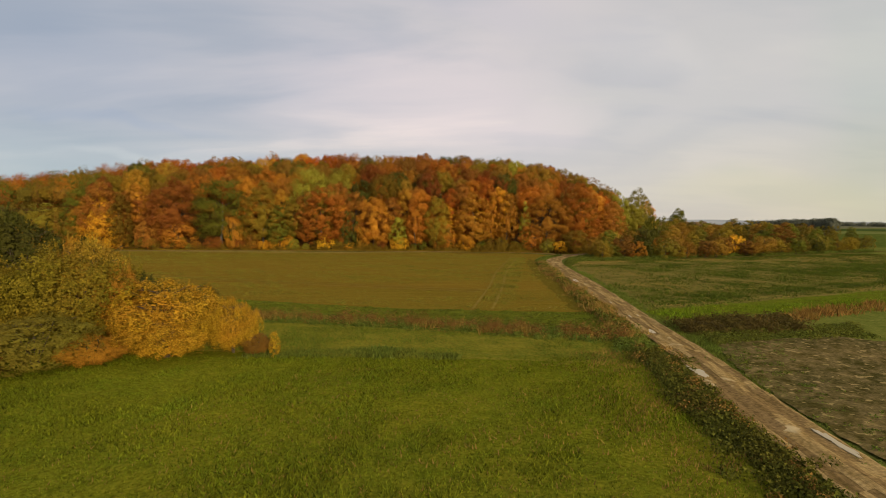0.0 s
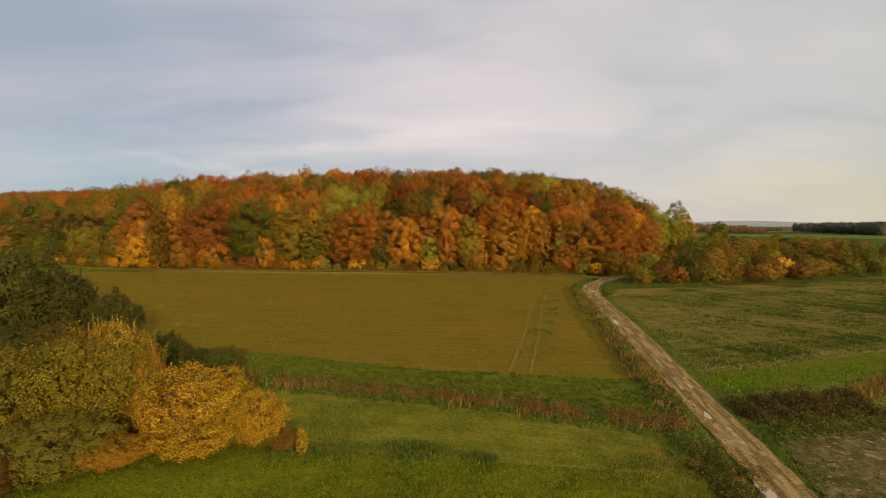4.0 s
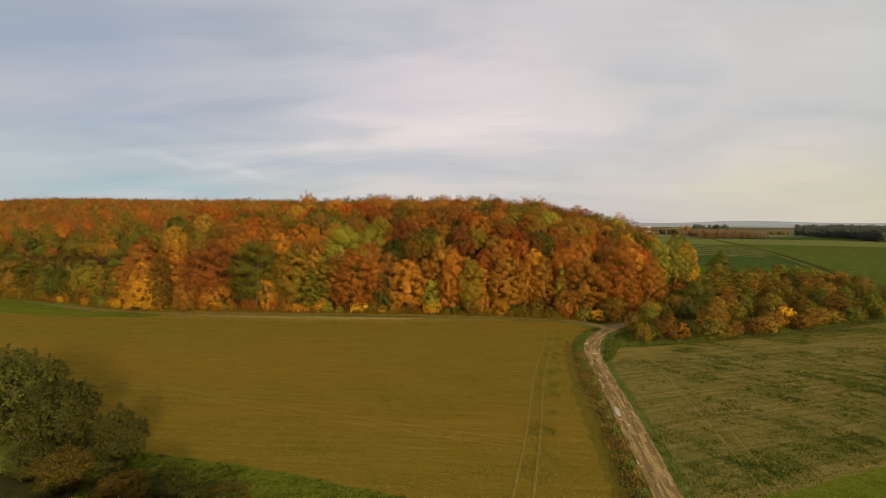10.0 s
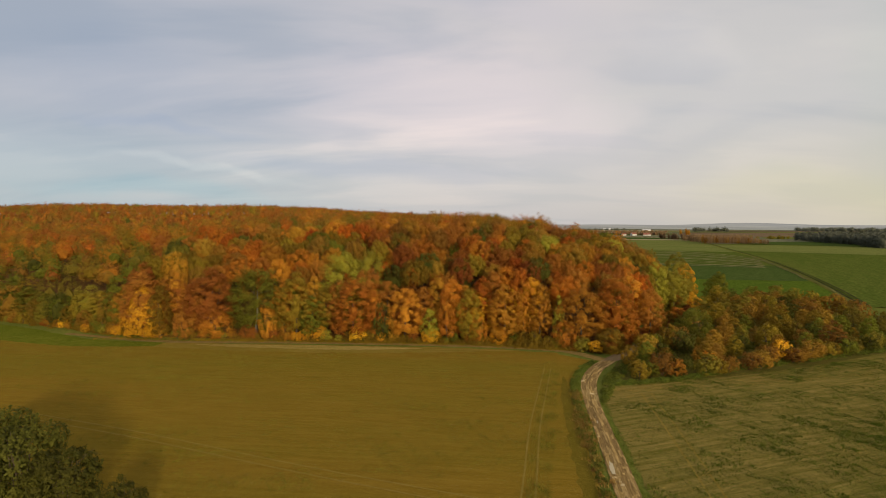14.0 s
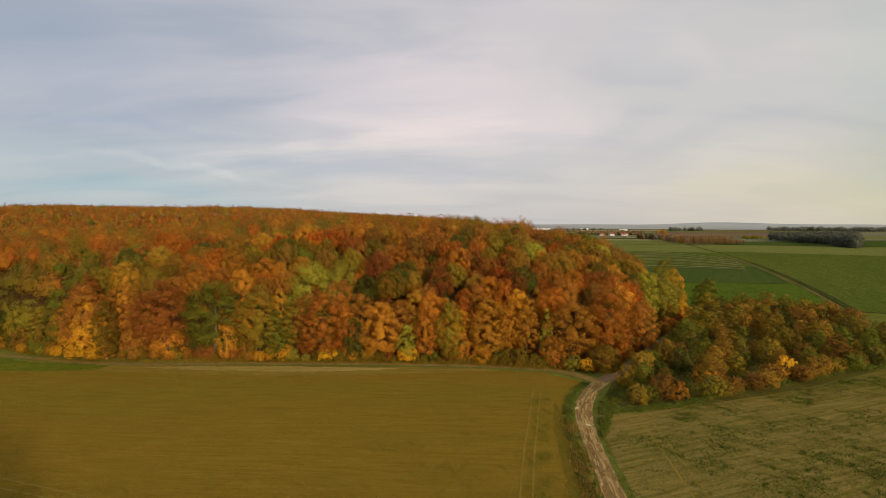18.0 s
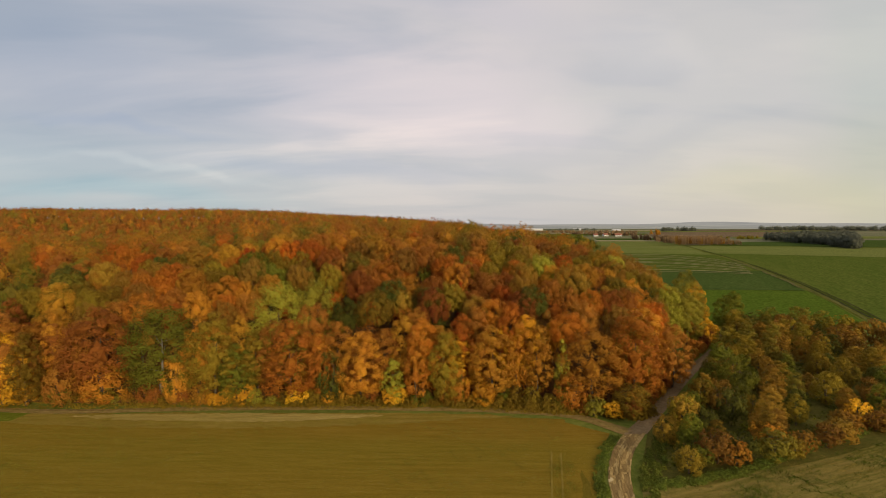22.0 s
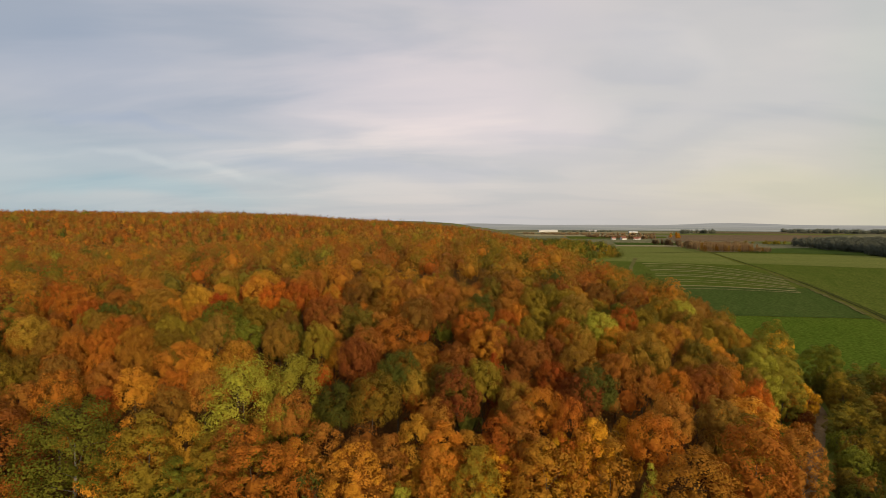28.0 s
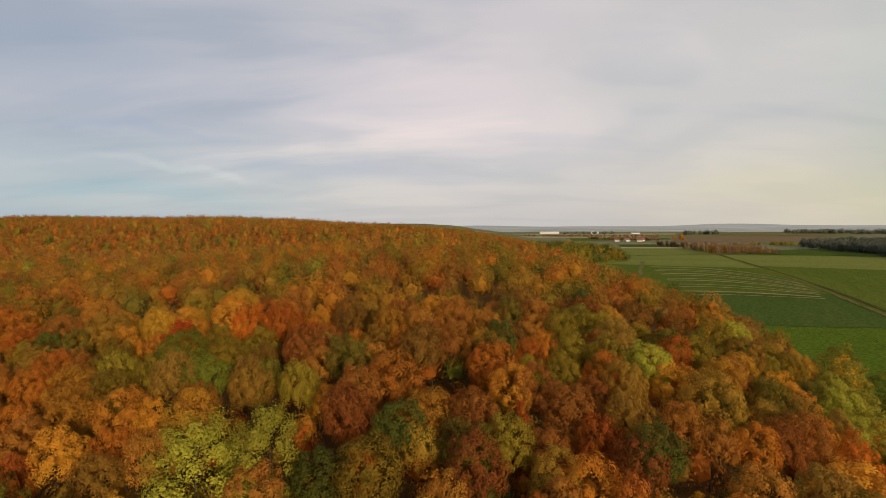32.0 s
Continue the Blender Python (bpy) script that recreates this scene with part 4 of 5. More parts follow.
for k, (x, y) in enumerate(lane[1:]):
    for side, lo, hi, palette in ((-1, 2.5, 5.5, ("rust", "olive", "orange", "amber")), (1, 4.0, 7.5, ("green", "olive", "dark_green", "olive"))):
        c = palette[int(bush_rng.integers(0, 4))]
        H = bush_rng.uniform(lo, hi)
        off = (3.1 if side < 0 else 3.0) + H * 0.28
        tree("shrub", c, x + side * off * 0.82, y - side * off * 0.57, H, H * 0.95, f"{WORDS[c]} shrub leaning over the shaded track", "lane shrubs", "shrub")
tree("shrub", "orange", 54.3, 130.5, 4.6, 6.0, "orange shrub standing out of the hedge", "hedge shrubs", "shrub")
tree("shrub", "yellow", 76.8, 139, 5.6, 5.6, "golden yellow shrub standing out of the hedge", "hedge shrubs", "shrub")
tree("shrub", "amber", 45, 123, 4.4, 5.0, "amber shrub at the hedge's end", "hedge shrubs", "shrub")
tree("oval", "brown", 96, 150, 8.5, 7.5, "brown half-bare tree in the thicket", "thicket trees")
tree("low", "green", 61.5, 154, 10.5, 9, "round green tree rising above the thicket", "thicket trees")
tree("oval", "green", 100, 226, 17, 9, "dark green tree standing over the thicket", "thicket trees")

# ---- trees by the meadow ----
tree("gold_bush", "gold", -18.6, 35.4, 5.0, 8.4, "golden orange bush at the meadow's edge", "meadow bushes", "shrub")
tree("gold_bush", "gold", -17.2, 32.8, 3.0, 5.6, "low golden bush at the meadow's edge", "meadow bushes", "shrub", yaw=70)
tree("gold_bush", "amber", -20.8, 31.2, 2.0, 4.2, "low amber bush in front of the willow", "meadow bushes", "shrub", yaw=200)
tree("gold_bush", "gold", -13.6, 34.2, 3.9, 3.8, "orange-brown bush at the meadow's edge", "meadow bushes", "shrub", yaw=140)
tree("gold_bush", "brown", -11.9, 33.9, 1.5, 2.2, "low brown bush beside the meadow", "meadow bushes", "shrub", yaw=20)
tree("slim", "gold", -10.6, 33.2, 1.7, 0.9, "small golden sapling beside the bush", "meadow bushes", "shrub", yaw=300)
tree("willow", "willow", -24.9, 35.6, 7.4, 8.6, "olive and yellow willow bush beside the meadow", "meadow bushes", "shrub")
tree("willow", "amber", -22.2, 36.0, 6.0, 3.4, "amber willow shoots beside the meadow", "meadow bushes", "shrub", yaw=90)
tree("willow", "straw", -24.3, 36.6, 8.0, 5.4, "yellow upright willow shoots beside the meadow", "meadow bushes", "shrub", yaw=10)
tree("willow", "moss", -23.6, 30.4, 3.4, 6.6, "low olive bush in front of the willow", "meadow bushes", "shrub", yaw=160)
tree("willow", "brown", -25.6, 27.0, 2.6, 5.0, "low brown bush in front of the willow", "meadow bushes", "shrub", yaw=250)
tree("willow", "willow", -30.0, 33.5, 6.6, 8.5, "olive-brown willow bush beside the meadow", "meadow bushes", "shrub", yaw=50)
tree("willow", "willow", -33.3, 40.6, 4.8, 8.5, "broad olive willow bush in the rough grass", "meadow bushes", "shrub", yaw=120)
tree("bushy", "shade", -38.6, 57, 7.0, 6.0, "grey-green small tree by the field margin", "meadow bushes", "shrub")
tree("bushy", "shade", -47.5, 60, 9.0, 9, "dark green small tree by the field margin", "meadow bushes", "shrub")
tree("bushy", "shade", -54.5, 62, 11.4, 11, "tall dark olive tree by the field margin", "meadow bushes", "shrub")
tree("bushy", "shade", -64, 66, 11.5, 13, "tall dark tree by the field margin", "meadow bushes", "shrub")
tree("bushy", "dark_green", -27, 47.5, 3.8, 5, "dark weeping bush in the ditch", "meadow bushes", "shrub")
tree("bushy", "moss", -23, 49.5, 2.8, 4, "small moss-green bush in the ditch", "meadow bushes", "shrub")
tree("bushy", "olive", -32, 48.5, 3.8, 6, "olive bush in the ditch", "meadow bushes", "shrub")
for k in range(9):
    x = -46 + k * 2.9
    c = ("shade", "moss", "dark_green", "shade", "green")[int(bush_rng.integers(0, 5))]
    H = bush_rng.uniform(2.2, 4.2)
    tree("bushy", c, x + bush_rng.uniform(-0.8, 0.8), 53.5 - 0.22 * (x + 46) + bush_rng.uniform(-1.5, 1.5), H, H * 1.25, f"{WORDS[c]} bush in the overgrown ditch", "meadow bushes", "shrub")
tree("bushy", "moss", -41, 52, 4.5, 6, "moss-green bush at the field margin", "meadow bushes", "shrub")

# flat dark sheet: the shade between the bushes is put into its colour
structure(between("hollow", [(-54, 50), (-51, 45.6), (-46, 43.6), (-40, 44.2), (-37, 47)], [(-54, 50.6), (-51, 54.5), (-46, 55.6), (-41, 53.2), (-37, 48)], soil("shade-dark ground", [(0.3, (0.035, 0.034, 0.011)), (0.7, (0.06, 0.055, 0.016))], [(0.3, (0.03, 0.028, 0.009)), (0.7, (0.07, 0.064, 0.018))], 0.2, 1.0), 0.08, 1, 8, 0.4), "dark sheet painted for the shade between the bushes", "ground")

# ---- far things on the plain ----
FRESH = soil("bright young wheat", [(0.3, (0.062, 0.102, 0.011)), (0.7, (0.085, 0.125, 0.014))], [(0.3, (0.055, 0.092, 0.010)), (0.7, (0.10, 0.13, 0.018))], 0.02, 0.2, (0.3, 2.0, 1), 1.1, 0.1, micro=0.8)
DEEP = soil("deep green wheat", [(0.3, (0.050, 0.082, 0.017)), (0.7, (0.068, 0.098, 0.022))], [(0.3, (0.042, 0.07, 0.014)), (0.7, (0.08, 0.10, 0.026))], 0.012, 0.12, (0.3, 2.0, 1), 1.1, 0.1, micro=0.6)
LIGHT = soil("pale green wheat", [(0.3, (0.12, 0.145, 0.030)), (0.7, (0.165, 0.175, 0.045))], [(0.3, (0.11, 0.135, 0.028)), (0.7, (0.19, 0.19, 0.06))], 0.008, 0.1, (0.2, 2.2, 1), -0.3, 0.1, micro=0.5)
DRIED = soil("pale dried rows", [(0.3, (0.15, 0.145, 0.05)), (0.7, (0.27, 0.235, 0.105))], [(0.3, (0.12, 0.125, 0.04)), (0.7, (0.29, 0.25, 0.12))], 0.03, 0.15, (0.3, 2.0, 1), -0.4, 0.1, micro=0.6)
WORN = soil("worn field edge", [(0.3, (0.10, 0.105, 0.03)), (0.7, (0.16, 0.14, 0.05))], [(0.3, (0.085, 0.09, 0.025)), (0.7, (0.19, 0.16, 0.065))], 0.04, 0.2, micro=0.6)
# very dark green: hedge and ditch shadow is put into the colour
DITCH = soil("ditch bank with painted shadow", [(0.3, (0.035, 0.045, 0.014)), (0.7, (0.06, 0.062, 0.02))], [(0.3, (0.03, 0.035, 0.012)), (0.7, (0.08, 0.075, 0.03))], 0.05, 0.3, micro=0.8)
LANE = [(181, 262), (194, 291), (209, 323), (230, 376), (243, 408), (260, 454), (288, 530), (326, 645), (364, 784), (400, 905), (428, 1000)]


def far_field(name, left, right, mat, label, lift=0.8, across=6, step=30, ragged=0.0):
    return structure(between(name, left, right, mat, lift, step, across, ragged), label, "field")


def lane_side(a, b, d):
    """The part of the lane between the y of a and b, moved d metres to the side."""
    ys = np.linspace(a, b, 7)
    return [(float(np.interp(y, [p[1] for p in LANE], [p[0] for p in LANE])) + d, float(y)) for y in ys]


WOODSIDE = [(100, 262), (108, 330), (116, 420), (124, 560), (136, 650), (150, 720), (186, 800), (236, 870), (248, 960)]


def wood_part(a, b):
    ys = np.linspace(a, b, 7)
    return [(float(np.interp(y, [p[1] for p in WOODSIDE], [p[0] for p in WOODSIDE])), float(y)) for y in ys]


far_field("wheat_field", wood_part(262, 384), lane_side(262, 372, -4), FRESH, "bright green young wheat below the wood", 0.3, 20, 12)
far_field("wheat_field", wood_part(385, 520), lane_side(373, 505, -4), DEEP, "deep green wheat field below the wood", 0.32, 20, 14)
far_field("wheat_field", wood_part(520, 800), lane_side(505, 730, -4), WHEAT, "green wheat field with pale dried rows", 0.34, 20, 16)
far_field("wheat_field", wood_part(800, 960), lane_side(730, 1000, -4), LIGHT, "pale green wheat field beside the wood's far corner", 0.36, 20, 18)
for k in range(11):
    u = k / 10 + (0.02 if k % 2 else -0.01)
    a = [(226 - 60 * u, 745 - 245 * u), (272 - 76 * u, 730 - 235 * u), (303 - 76 * u, 660 - 175 * u), (301 - 50 * u, 584 - 108 * u)]
    far_field("dried_row", a, [(x + 1.5, y + (4.5 if k % 3 else 7.5) - 2.0 * u) for x, y in a], DRIED, "pale dried strip in the green wheat", 0.55, 3, 6, 0.5)
far_field("lane_edge", lane_side(385, 640, -5.0), lane_side(385, 640, -3.2), WORN, "pale worn strip beside the field lane", 0.6, 4, 8, 0.6)
far_field("wheat_field", lane_side(262, 990, 3), [(330, 170), (520, 300), (800, 522), (1000, 640), (1100, 700), (1200, 760), (1400, 900)], WHEAT, "wide green winter wheat field", 0.3, 24, 20)
far_field("wheat_field", [(362, 757), (478, 690), (800, 522), (1150, 340)], [(424, 985), (640, 905), (900, 760), (1300, 560)], LIGHT, "yellow-green field on the plain", 0.45, 12, 20)
far_field("wheat_field", [(480, 1000), (700, 900), (1300, 560)], [(500, 1100), (1000, 1200), (1700, 900)], DEEP, "dark green field along the wood on the plain", 0.62, 10)
far_field("ploughed_field", [(540, 1005), (545, 1105)], [(660, 985), (668, 1100)], PLOUGH, "small brown ploughed patch", 0.6)
far_field("stubble_field", [(330, 1205), (430, 1195), (530, 1180)], [(345, 1262), (440, 1250), (545, 1225)], STUBBLE, "pale stubble strip", 0.8)
far_field("wheat_field", [(250, 962), (330, 1200)], [(430, 1002), (530, 1178)], LIGHT, "pale green field by the poplars", 0.7, 8)
far_field("wheat_field", [(350, 1270), (380, 1400)], [(560, 1235), (620, 1380)], DEEP, "dull green field behind the stubble", 0.8)
far_field("stubble_field", [(385, 1405), (395, 1440)], [(620, 1385), (640, 1420)], STUBBLE, "narrow stubble strip before the houses", 0.9)
far_field("ploughed_field", [(570, 1500), (640, 1720), (790, 2100)], [(900, 1480), (1060, 1720), (1400, 2080)], PLOUGH, "reddish brown ploughed field", 0.9, 8)
far_field("wheat_field", [(700, 1300), (760, 1470)], [(1100, 1290), (1200, 1450)], LIGHT, "pale green strip before the dark wood", 0.95)
far_field("wheat_field", [(330, 1660), (360, 1900)], [(640, 1730), (700, 1900)], WHEAT, "green field behind the houses", 1.0)
far_field("stubble_field", [(120, 1960), (130, 2180)], [(640, 1940), (760, 2160)], STUBBLE, "pale stubble field beyond the wood", 1.2)
far_field("wheat_field", [(700, 2120), (760, 2300)], [(1500, 2100), (1600, 2300)], LIGHT, "pale green strip on the far plain", 1.3)
far_field("stubble_field", [(60, 2350), (70, 2560)], [(900, 2330), (980, 2540)], STUBBLE, "cream stubble field round the long hall", 1.4)
far_field("ploughed_field", [(1000, 2380), (1100, 2600)], [(2200, 2200), (2400, 2500)], PLOUGH, "brown field on the far plain", 1.4)
# hazy end of the plain: a glowing sheet, haze put into its colour, that climbs to low hills on the horizon
haze, hnt, hn, hl, hp = node_mat("glowing hazy distance")
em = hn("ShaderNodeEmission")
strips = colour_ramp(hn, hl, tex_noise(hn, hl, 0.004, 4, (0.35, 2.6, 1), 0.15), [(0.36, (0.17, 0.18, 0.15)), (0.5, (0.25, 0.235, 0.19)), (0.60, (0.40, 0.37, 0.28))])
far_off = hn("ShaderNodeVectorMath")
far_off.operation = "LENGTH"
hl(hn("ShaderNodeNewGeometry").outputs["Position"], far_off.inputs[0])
# the painted haze tint grows with distance
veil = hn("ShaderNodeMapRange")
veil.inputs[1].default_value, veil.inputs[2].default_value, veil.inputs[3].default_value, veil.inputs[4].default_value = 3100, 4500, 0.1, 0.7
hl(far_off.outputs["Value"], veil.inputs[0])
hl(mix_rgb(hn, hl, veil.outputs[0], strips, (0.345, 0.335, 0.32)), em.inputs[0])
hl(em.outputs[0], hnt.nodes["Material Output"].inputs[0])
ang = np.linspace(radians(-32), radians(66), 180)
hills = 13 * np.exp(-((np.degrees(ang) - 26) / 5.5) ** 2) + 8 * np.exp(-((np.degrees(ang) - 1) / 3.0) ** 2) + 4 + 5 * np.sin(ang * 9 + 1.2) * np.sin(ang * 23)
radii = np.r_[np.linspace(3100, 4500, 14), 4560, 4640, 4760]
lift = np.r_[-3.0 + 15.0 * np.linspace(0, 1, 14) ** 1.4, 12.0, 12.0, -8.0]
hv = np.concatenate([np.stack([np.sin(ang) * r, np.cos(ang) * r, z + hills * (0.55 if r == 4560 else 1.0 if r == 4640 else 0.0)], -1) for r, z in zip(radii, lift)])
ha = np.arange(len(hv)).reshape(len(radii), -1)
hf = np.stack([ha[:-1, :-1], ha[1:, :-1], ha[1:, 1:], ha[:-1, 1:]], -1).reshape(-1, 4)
tagged(new("backdrop", mesh_from("backdrop", hv, hf, [haze], flat=False)), "glowing blue-grey backdrop with haze in its colour, low hills on the horizon", "hills", kind="structure")
# the lane between the wheat fields: a ditch bank, shadow put into its dark colour, and two pale ruts
far_field("field_track", lane_side(262, 1000, 0.2), lane_side(262, 1000, 1.7), DITCH, "grassy ditch bank along the field lane, coloured dark for its shadow", 0.85, 3, 8, 0.15)
far_field("field_track", lane_side(262, 640, -2.6), lane_side(262, 640, -1.8), WORN, "pale rut of the field lane", 0.8, 2, 8, 0.1)
far_field("field_track", lane_side(262, 560, 3.4), lane_side(262, 560, 4.4), DITCH, "rut of the field lane, coloured dark for shadow", 0.7, 2, 8, 0.1)
far_field("field_track", [(180, 650), (192, 690), (214, 750), (240, 822), (250, 850)], [(183.5, 648), (196, 688.5), (218.5, 748.5), (244.5, 820), (254.5, 848)], WORN, "pale dirt path round the corner of the wood", 0.7, 3, 8, 0.3)


def clump_row(name, pts, W, H, colour, label, bunches=10, leaves=130, group="", category="trees"):
    """A far wood or row of trees as one mesh of crowns."""
    rng = np.random.default_rng(len(pts) + len(label))
    kinds = [bunched_crown(rng, H, W / 2, 0.06, bunches, leaves, 0.05 * (W + H), 0.15, rough=0.1, closed=0.8) for _ in range(4)]
    V, F, n = [], [], 0
    for x, y in pts:
        v, f = kinds[int(rng.integers(0, 4))]
        s, h = rng.uniform(0.8, 1.2), rng.uniform(0.8, 1.15)
        V.append(v * [s, s, h] + [x, y, float(height(x, y))])
        F.append(f + n)
        n += len(v)
    return tagged(new(name, mesh_from(name, np.concatenate(V), np.concatenate(F), [LEAF[colour]])), label, category, group, "stuff")


def scatter(rng, left, right, n):
    a, b = np.array(left, float), np.array(right, float)
    out = []
    for _ in range(n):
        u, v = rng.uniform(), rng.uniform()
        s = np.linspace(0, 1, len(a))
        p = np.array([np.interp(u, s, a[:, k]) for k in (0, 1)])
        q = np.array([np.interp(u, s, b[:, k]) for k in (0, 1)])
        out.append(tuple(p * (1 - v) + q * v))
    return out


far_rng = np.random.default_rng(8)
poplars = [(416 + i * 6.6 + j * 1.5 + far_rng.normal(0, 0.5), 986 + j * 9 + i * 0.5 + far_rng.normal(0, 0.8), i) for i in range(18) for j in range(4)]
for x, y, i in poplars:
    tree("poplar", "twigs" if i % 3 else "brown", x, y, far_rng.uniform(15.0, 17.5) - 0.42 * i, 4.8, "slender brown poplar in a plantation row", "poplar plantation", "poplar")
clump_row("poplar_plantation", scatter(far_rng, [(420, 1024), (530, 1034)], [(440, 1180), (560, 1150)], 170), 6, 14, "twigs", "brown poplar plantation on the plain")
clump_row("dark_wood", scatter(far_rng, [(708, 1235), (672, 1090), (668, 1000), (634, 895), (620, 850)], [(930, 1290), (905, 1240), (850, 1150), (740, 1005), (650, 882)], 460), 17, 20, "far_dark", "dark green wood on the plain")
clump_row("dark_wood", scatter(far_rng, [(1400, 2380), (2000, 2000), (2600, 1700)], [(1500, 2600), (2200, 2250), (2900, 1900)], 520), 26, 20, "far_dark", "long dark wood on the far plain")
clump_row("tree_row", scatter(far_rng, [(440, 1300), (462, 1220), (480, 1150)], [(448, 1302), (470, 1222), (488, 1152)], 44), 9, 14, "twigs", "dark bare row of trees beside the plantation")
clump_row("tree_row", scatter(far_rng, [(900, 2260), (1060, 2300)], [(910, 2300), (1080, 2350)], 22), 22, 20, "far_dark", "clump of dark trees on the plain")
clump_row("tree_row", scatter(far_rng, [(660, 1330), (800, 1290)], [(665, 1345), (805, 1305)], 26), 11, 9, "moss", "low hedge on the plain")
clump_row("tree_row", scatter(far_rng, [(640, 1715), (672, 1712)], [(642, 1722), (676, 1720)], 5), 13, 19, "amber", "pair of amber trees on the plain")
clump_row("tree_row", scatter(far_rng, [(410, 1840), (470, 1690), (540, 1650)], [(440, 1860), (520, 1760), (600, 1690)], 110), 11, 11, "twigs", "trees round the far houses")
clump_row("tree_row", scatter(far_rng, [(250, 2160), (700, 2010)], [(260, 2200), (720, 2040)], 90), 14, 11, "twigs", "far hedge behind the houses")
clump_row("tree_row", scatter(far_rng, [(470, 2560), (700, 2540)], [(475, 2600), (720, 2570)], 30), 18, 12, "far_dark", "trees beside the long hall")

# ---- houses on the plain ----
WALL = plain("white render", (0.5, 0.49, 0.46), 0.8, 0.08, 0.5)
ROOF = plain("roof tiles", (0.20, 0.085, 0.055), 0.8, 0.3, 1.0)
SHEET = plain("pale sheet roof", (0.5, 0.5, 0.5), 0.5, 0.06, 0.2)
DARK = plain("dark opening", (0.03, 0.03, 0.035), 0.4, 0.2, 2)


def box_bm(bm, x0, x1, y0, y1, z0, z1):
    vs = [bm.verts.new(p) for p in ((x0, y0, z0), (x1, y0, z0), (x1, y1, z0), (x0, y1, z0), (x0, y0, z1), (x1, y0, z1), (x1, y1, z1), (x0, y1, z1))]
    for q in ((3, 2, 1, 0), (4, 5, 6, 7), (0, 1, 5, 4), (1, 2, 6, 5), (2, 3, 7, 6), (3, 0, 4, 7)):
        bm.faces.new([vs[i] for i in q])


def finish(bm, name, mat):
    me = bpy.data.meshes.new(name)
    bm.to_mesh(me)
    bm.free()
    me.materials.append(mat)
    return me


def house(x, y, turn, w, d, h, rise, roof, label, name="house"):
    ob = new(name)
    ob.matrix_basis = pose(x, y, float(height(x, y)) + 0.5, 0, 0, turn)
    bm = bmesh.new()
    box_bm(bm, -w / 2, w / 2, -d / 2, d / 2, -1, h)
    g = [bm.verts.new(p) for p in ((-w / 2, -d / 2, h), (-w / 2, d / 2, h), (-w / 2, 0, h + rise), (w / 2, -d / 2, h), (w / 2, d / 2, h), (w / 2, 0, h + rise))]
    bm.faces.new((g[1], g[0], g[2]))
    bm.faces.new((g[3], g[4], g[5]))
    part("wall", finish(bm, "wall", WALL), WALL, ob)
    bm = bmesh.new()
    for s in (-1, 1):
        e = 0.5
        zl = h - rise * e / (d / 2)
        a = [(-w / 2 - e, s * (d / 2 + e), zl), (w / 2 + e, s * (d / 2 + e), zl), (w / 2 + e, 0, h + rise), (-w / 2 - e, 0, h + rise)]
        lo = [bm.verts.new(p) for p in a]
        hi = [bm.verts.new((p[0], p[1], p[2] + 0.25)) for p in a]
        bm.faces.new(hi if s < 0 else hi[::-1])
        bm.faces.new(lo[::-1] if s < 0 else lo)
        for i in range(4):
            j = (i + 1) % 4
            bm.faces.new((lo[i], lo[j], hi[j], hi[i]) if s < 0 else (lo[j], lo[i], hi[i], hi[j]))
    part("roof", finish(bm, "roof", roof), roof, ob)
    for k in range(max(2, int(w / 4))):
        bm = bmesh.new()
        cx = -w / 2 + (k + 0.5) * w / max(2, int(w / 4))
        box_bm(bm, cx - 0.55, cx + 0.55, -d / 2 - 0.06, -d / 2 + 0.05, 1.0, 2.4)
        part("window", finish(bm, "window", DARK), DARK, ob)
    return tagged(ob, label, "house" if name == "house" else "building", "houses on the plain")


house(466, 1600, 20, 15, 10, 4.5, 4.5, ROOF, "white house with a red-brown roof among trees")
house(497, 1585, -15, 13, 9, 4.0, 4.5, ROOF, "white house with a red-brown roof beside the far lane")
house(512, 1610, 30, 11, 8, 4.0, 4.0, ROOF, "small white house on the plain")
house(438, 1600, 5, 12, 9, 4.0, 4.0, ROOF, "small white house with a brown roof on the plain")
house(418, 2585, 4, 88, 24, 9, 2.5, SHEET, "long pale industrial hall on the plain", "hall")
house(760, 2420, 0, 36, 20, 6, 2.0, SHEET, "white hall far out on the plain", "hall")
house(640, 2660, 10, 50, 20, 7, 2.0, SHEET, "white sheds near the horizon", "hall")

# ---- low plants ----


def sprigs(name, pts, blades, H, W, mat, label, category, lean=0.5, seed=1, broad=1.0):
    """Many small plants as one mesh: upright triangular blades or leaves round each point."""
    rng = np.random.default_rng(seed)
    P = np.repeat(np.asarray(pts, float), blades, axis=0)
    n = len(P)
    root = np.c_[P + rng.normal(0, W, (n, 2)), height(P[:, 0], P[:, 1]) + 0.03]
    a = rng.uniform(0, 6.283, n)
    side = np.c_[np.cos(a), np.sin(a), np.zeros(n)]
    waves = rng.uniform(0, 6.283, (9, 2))
    patch = 0.5 + sum(np.sin((P[:, 0] * math.cos(u) + P[:, 1] * math.sin(u)) * f + v) for (u, v), f in zip(waves, np.geomspace(0.35, 2.6, 9))) / 7
    patch = np.clip(patch, 0, 1)
    h = (H * rng.uniform(0.55, 1.25, n) * (0.55 + 0.9 * patch))[:, None]
    tip = root + np.c_[rng.normal(0, lean, (n, 2)), np.ones(n)] * h
    w = broad * h * 0.16
    v = np.stack([root - side * w, root + side * w, tip], 1).reshape(-1, 3)
    me = mesh_from(name, v, np.arange(3 * n).reshape(-1, 3), [mat])
    return tagged(new(name, me), label, category, kind="stuff")


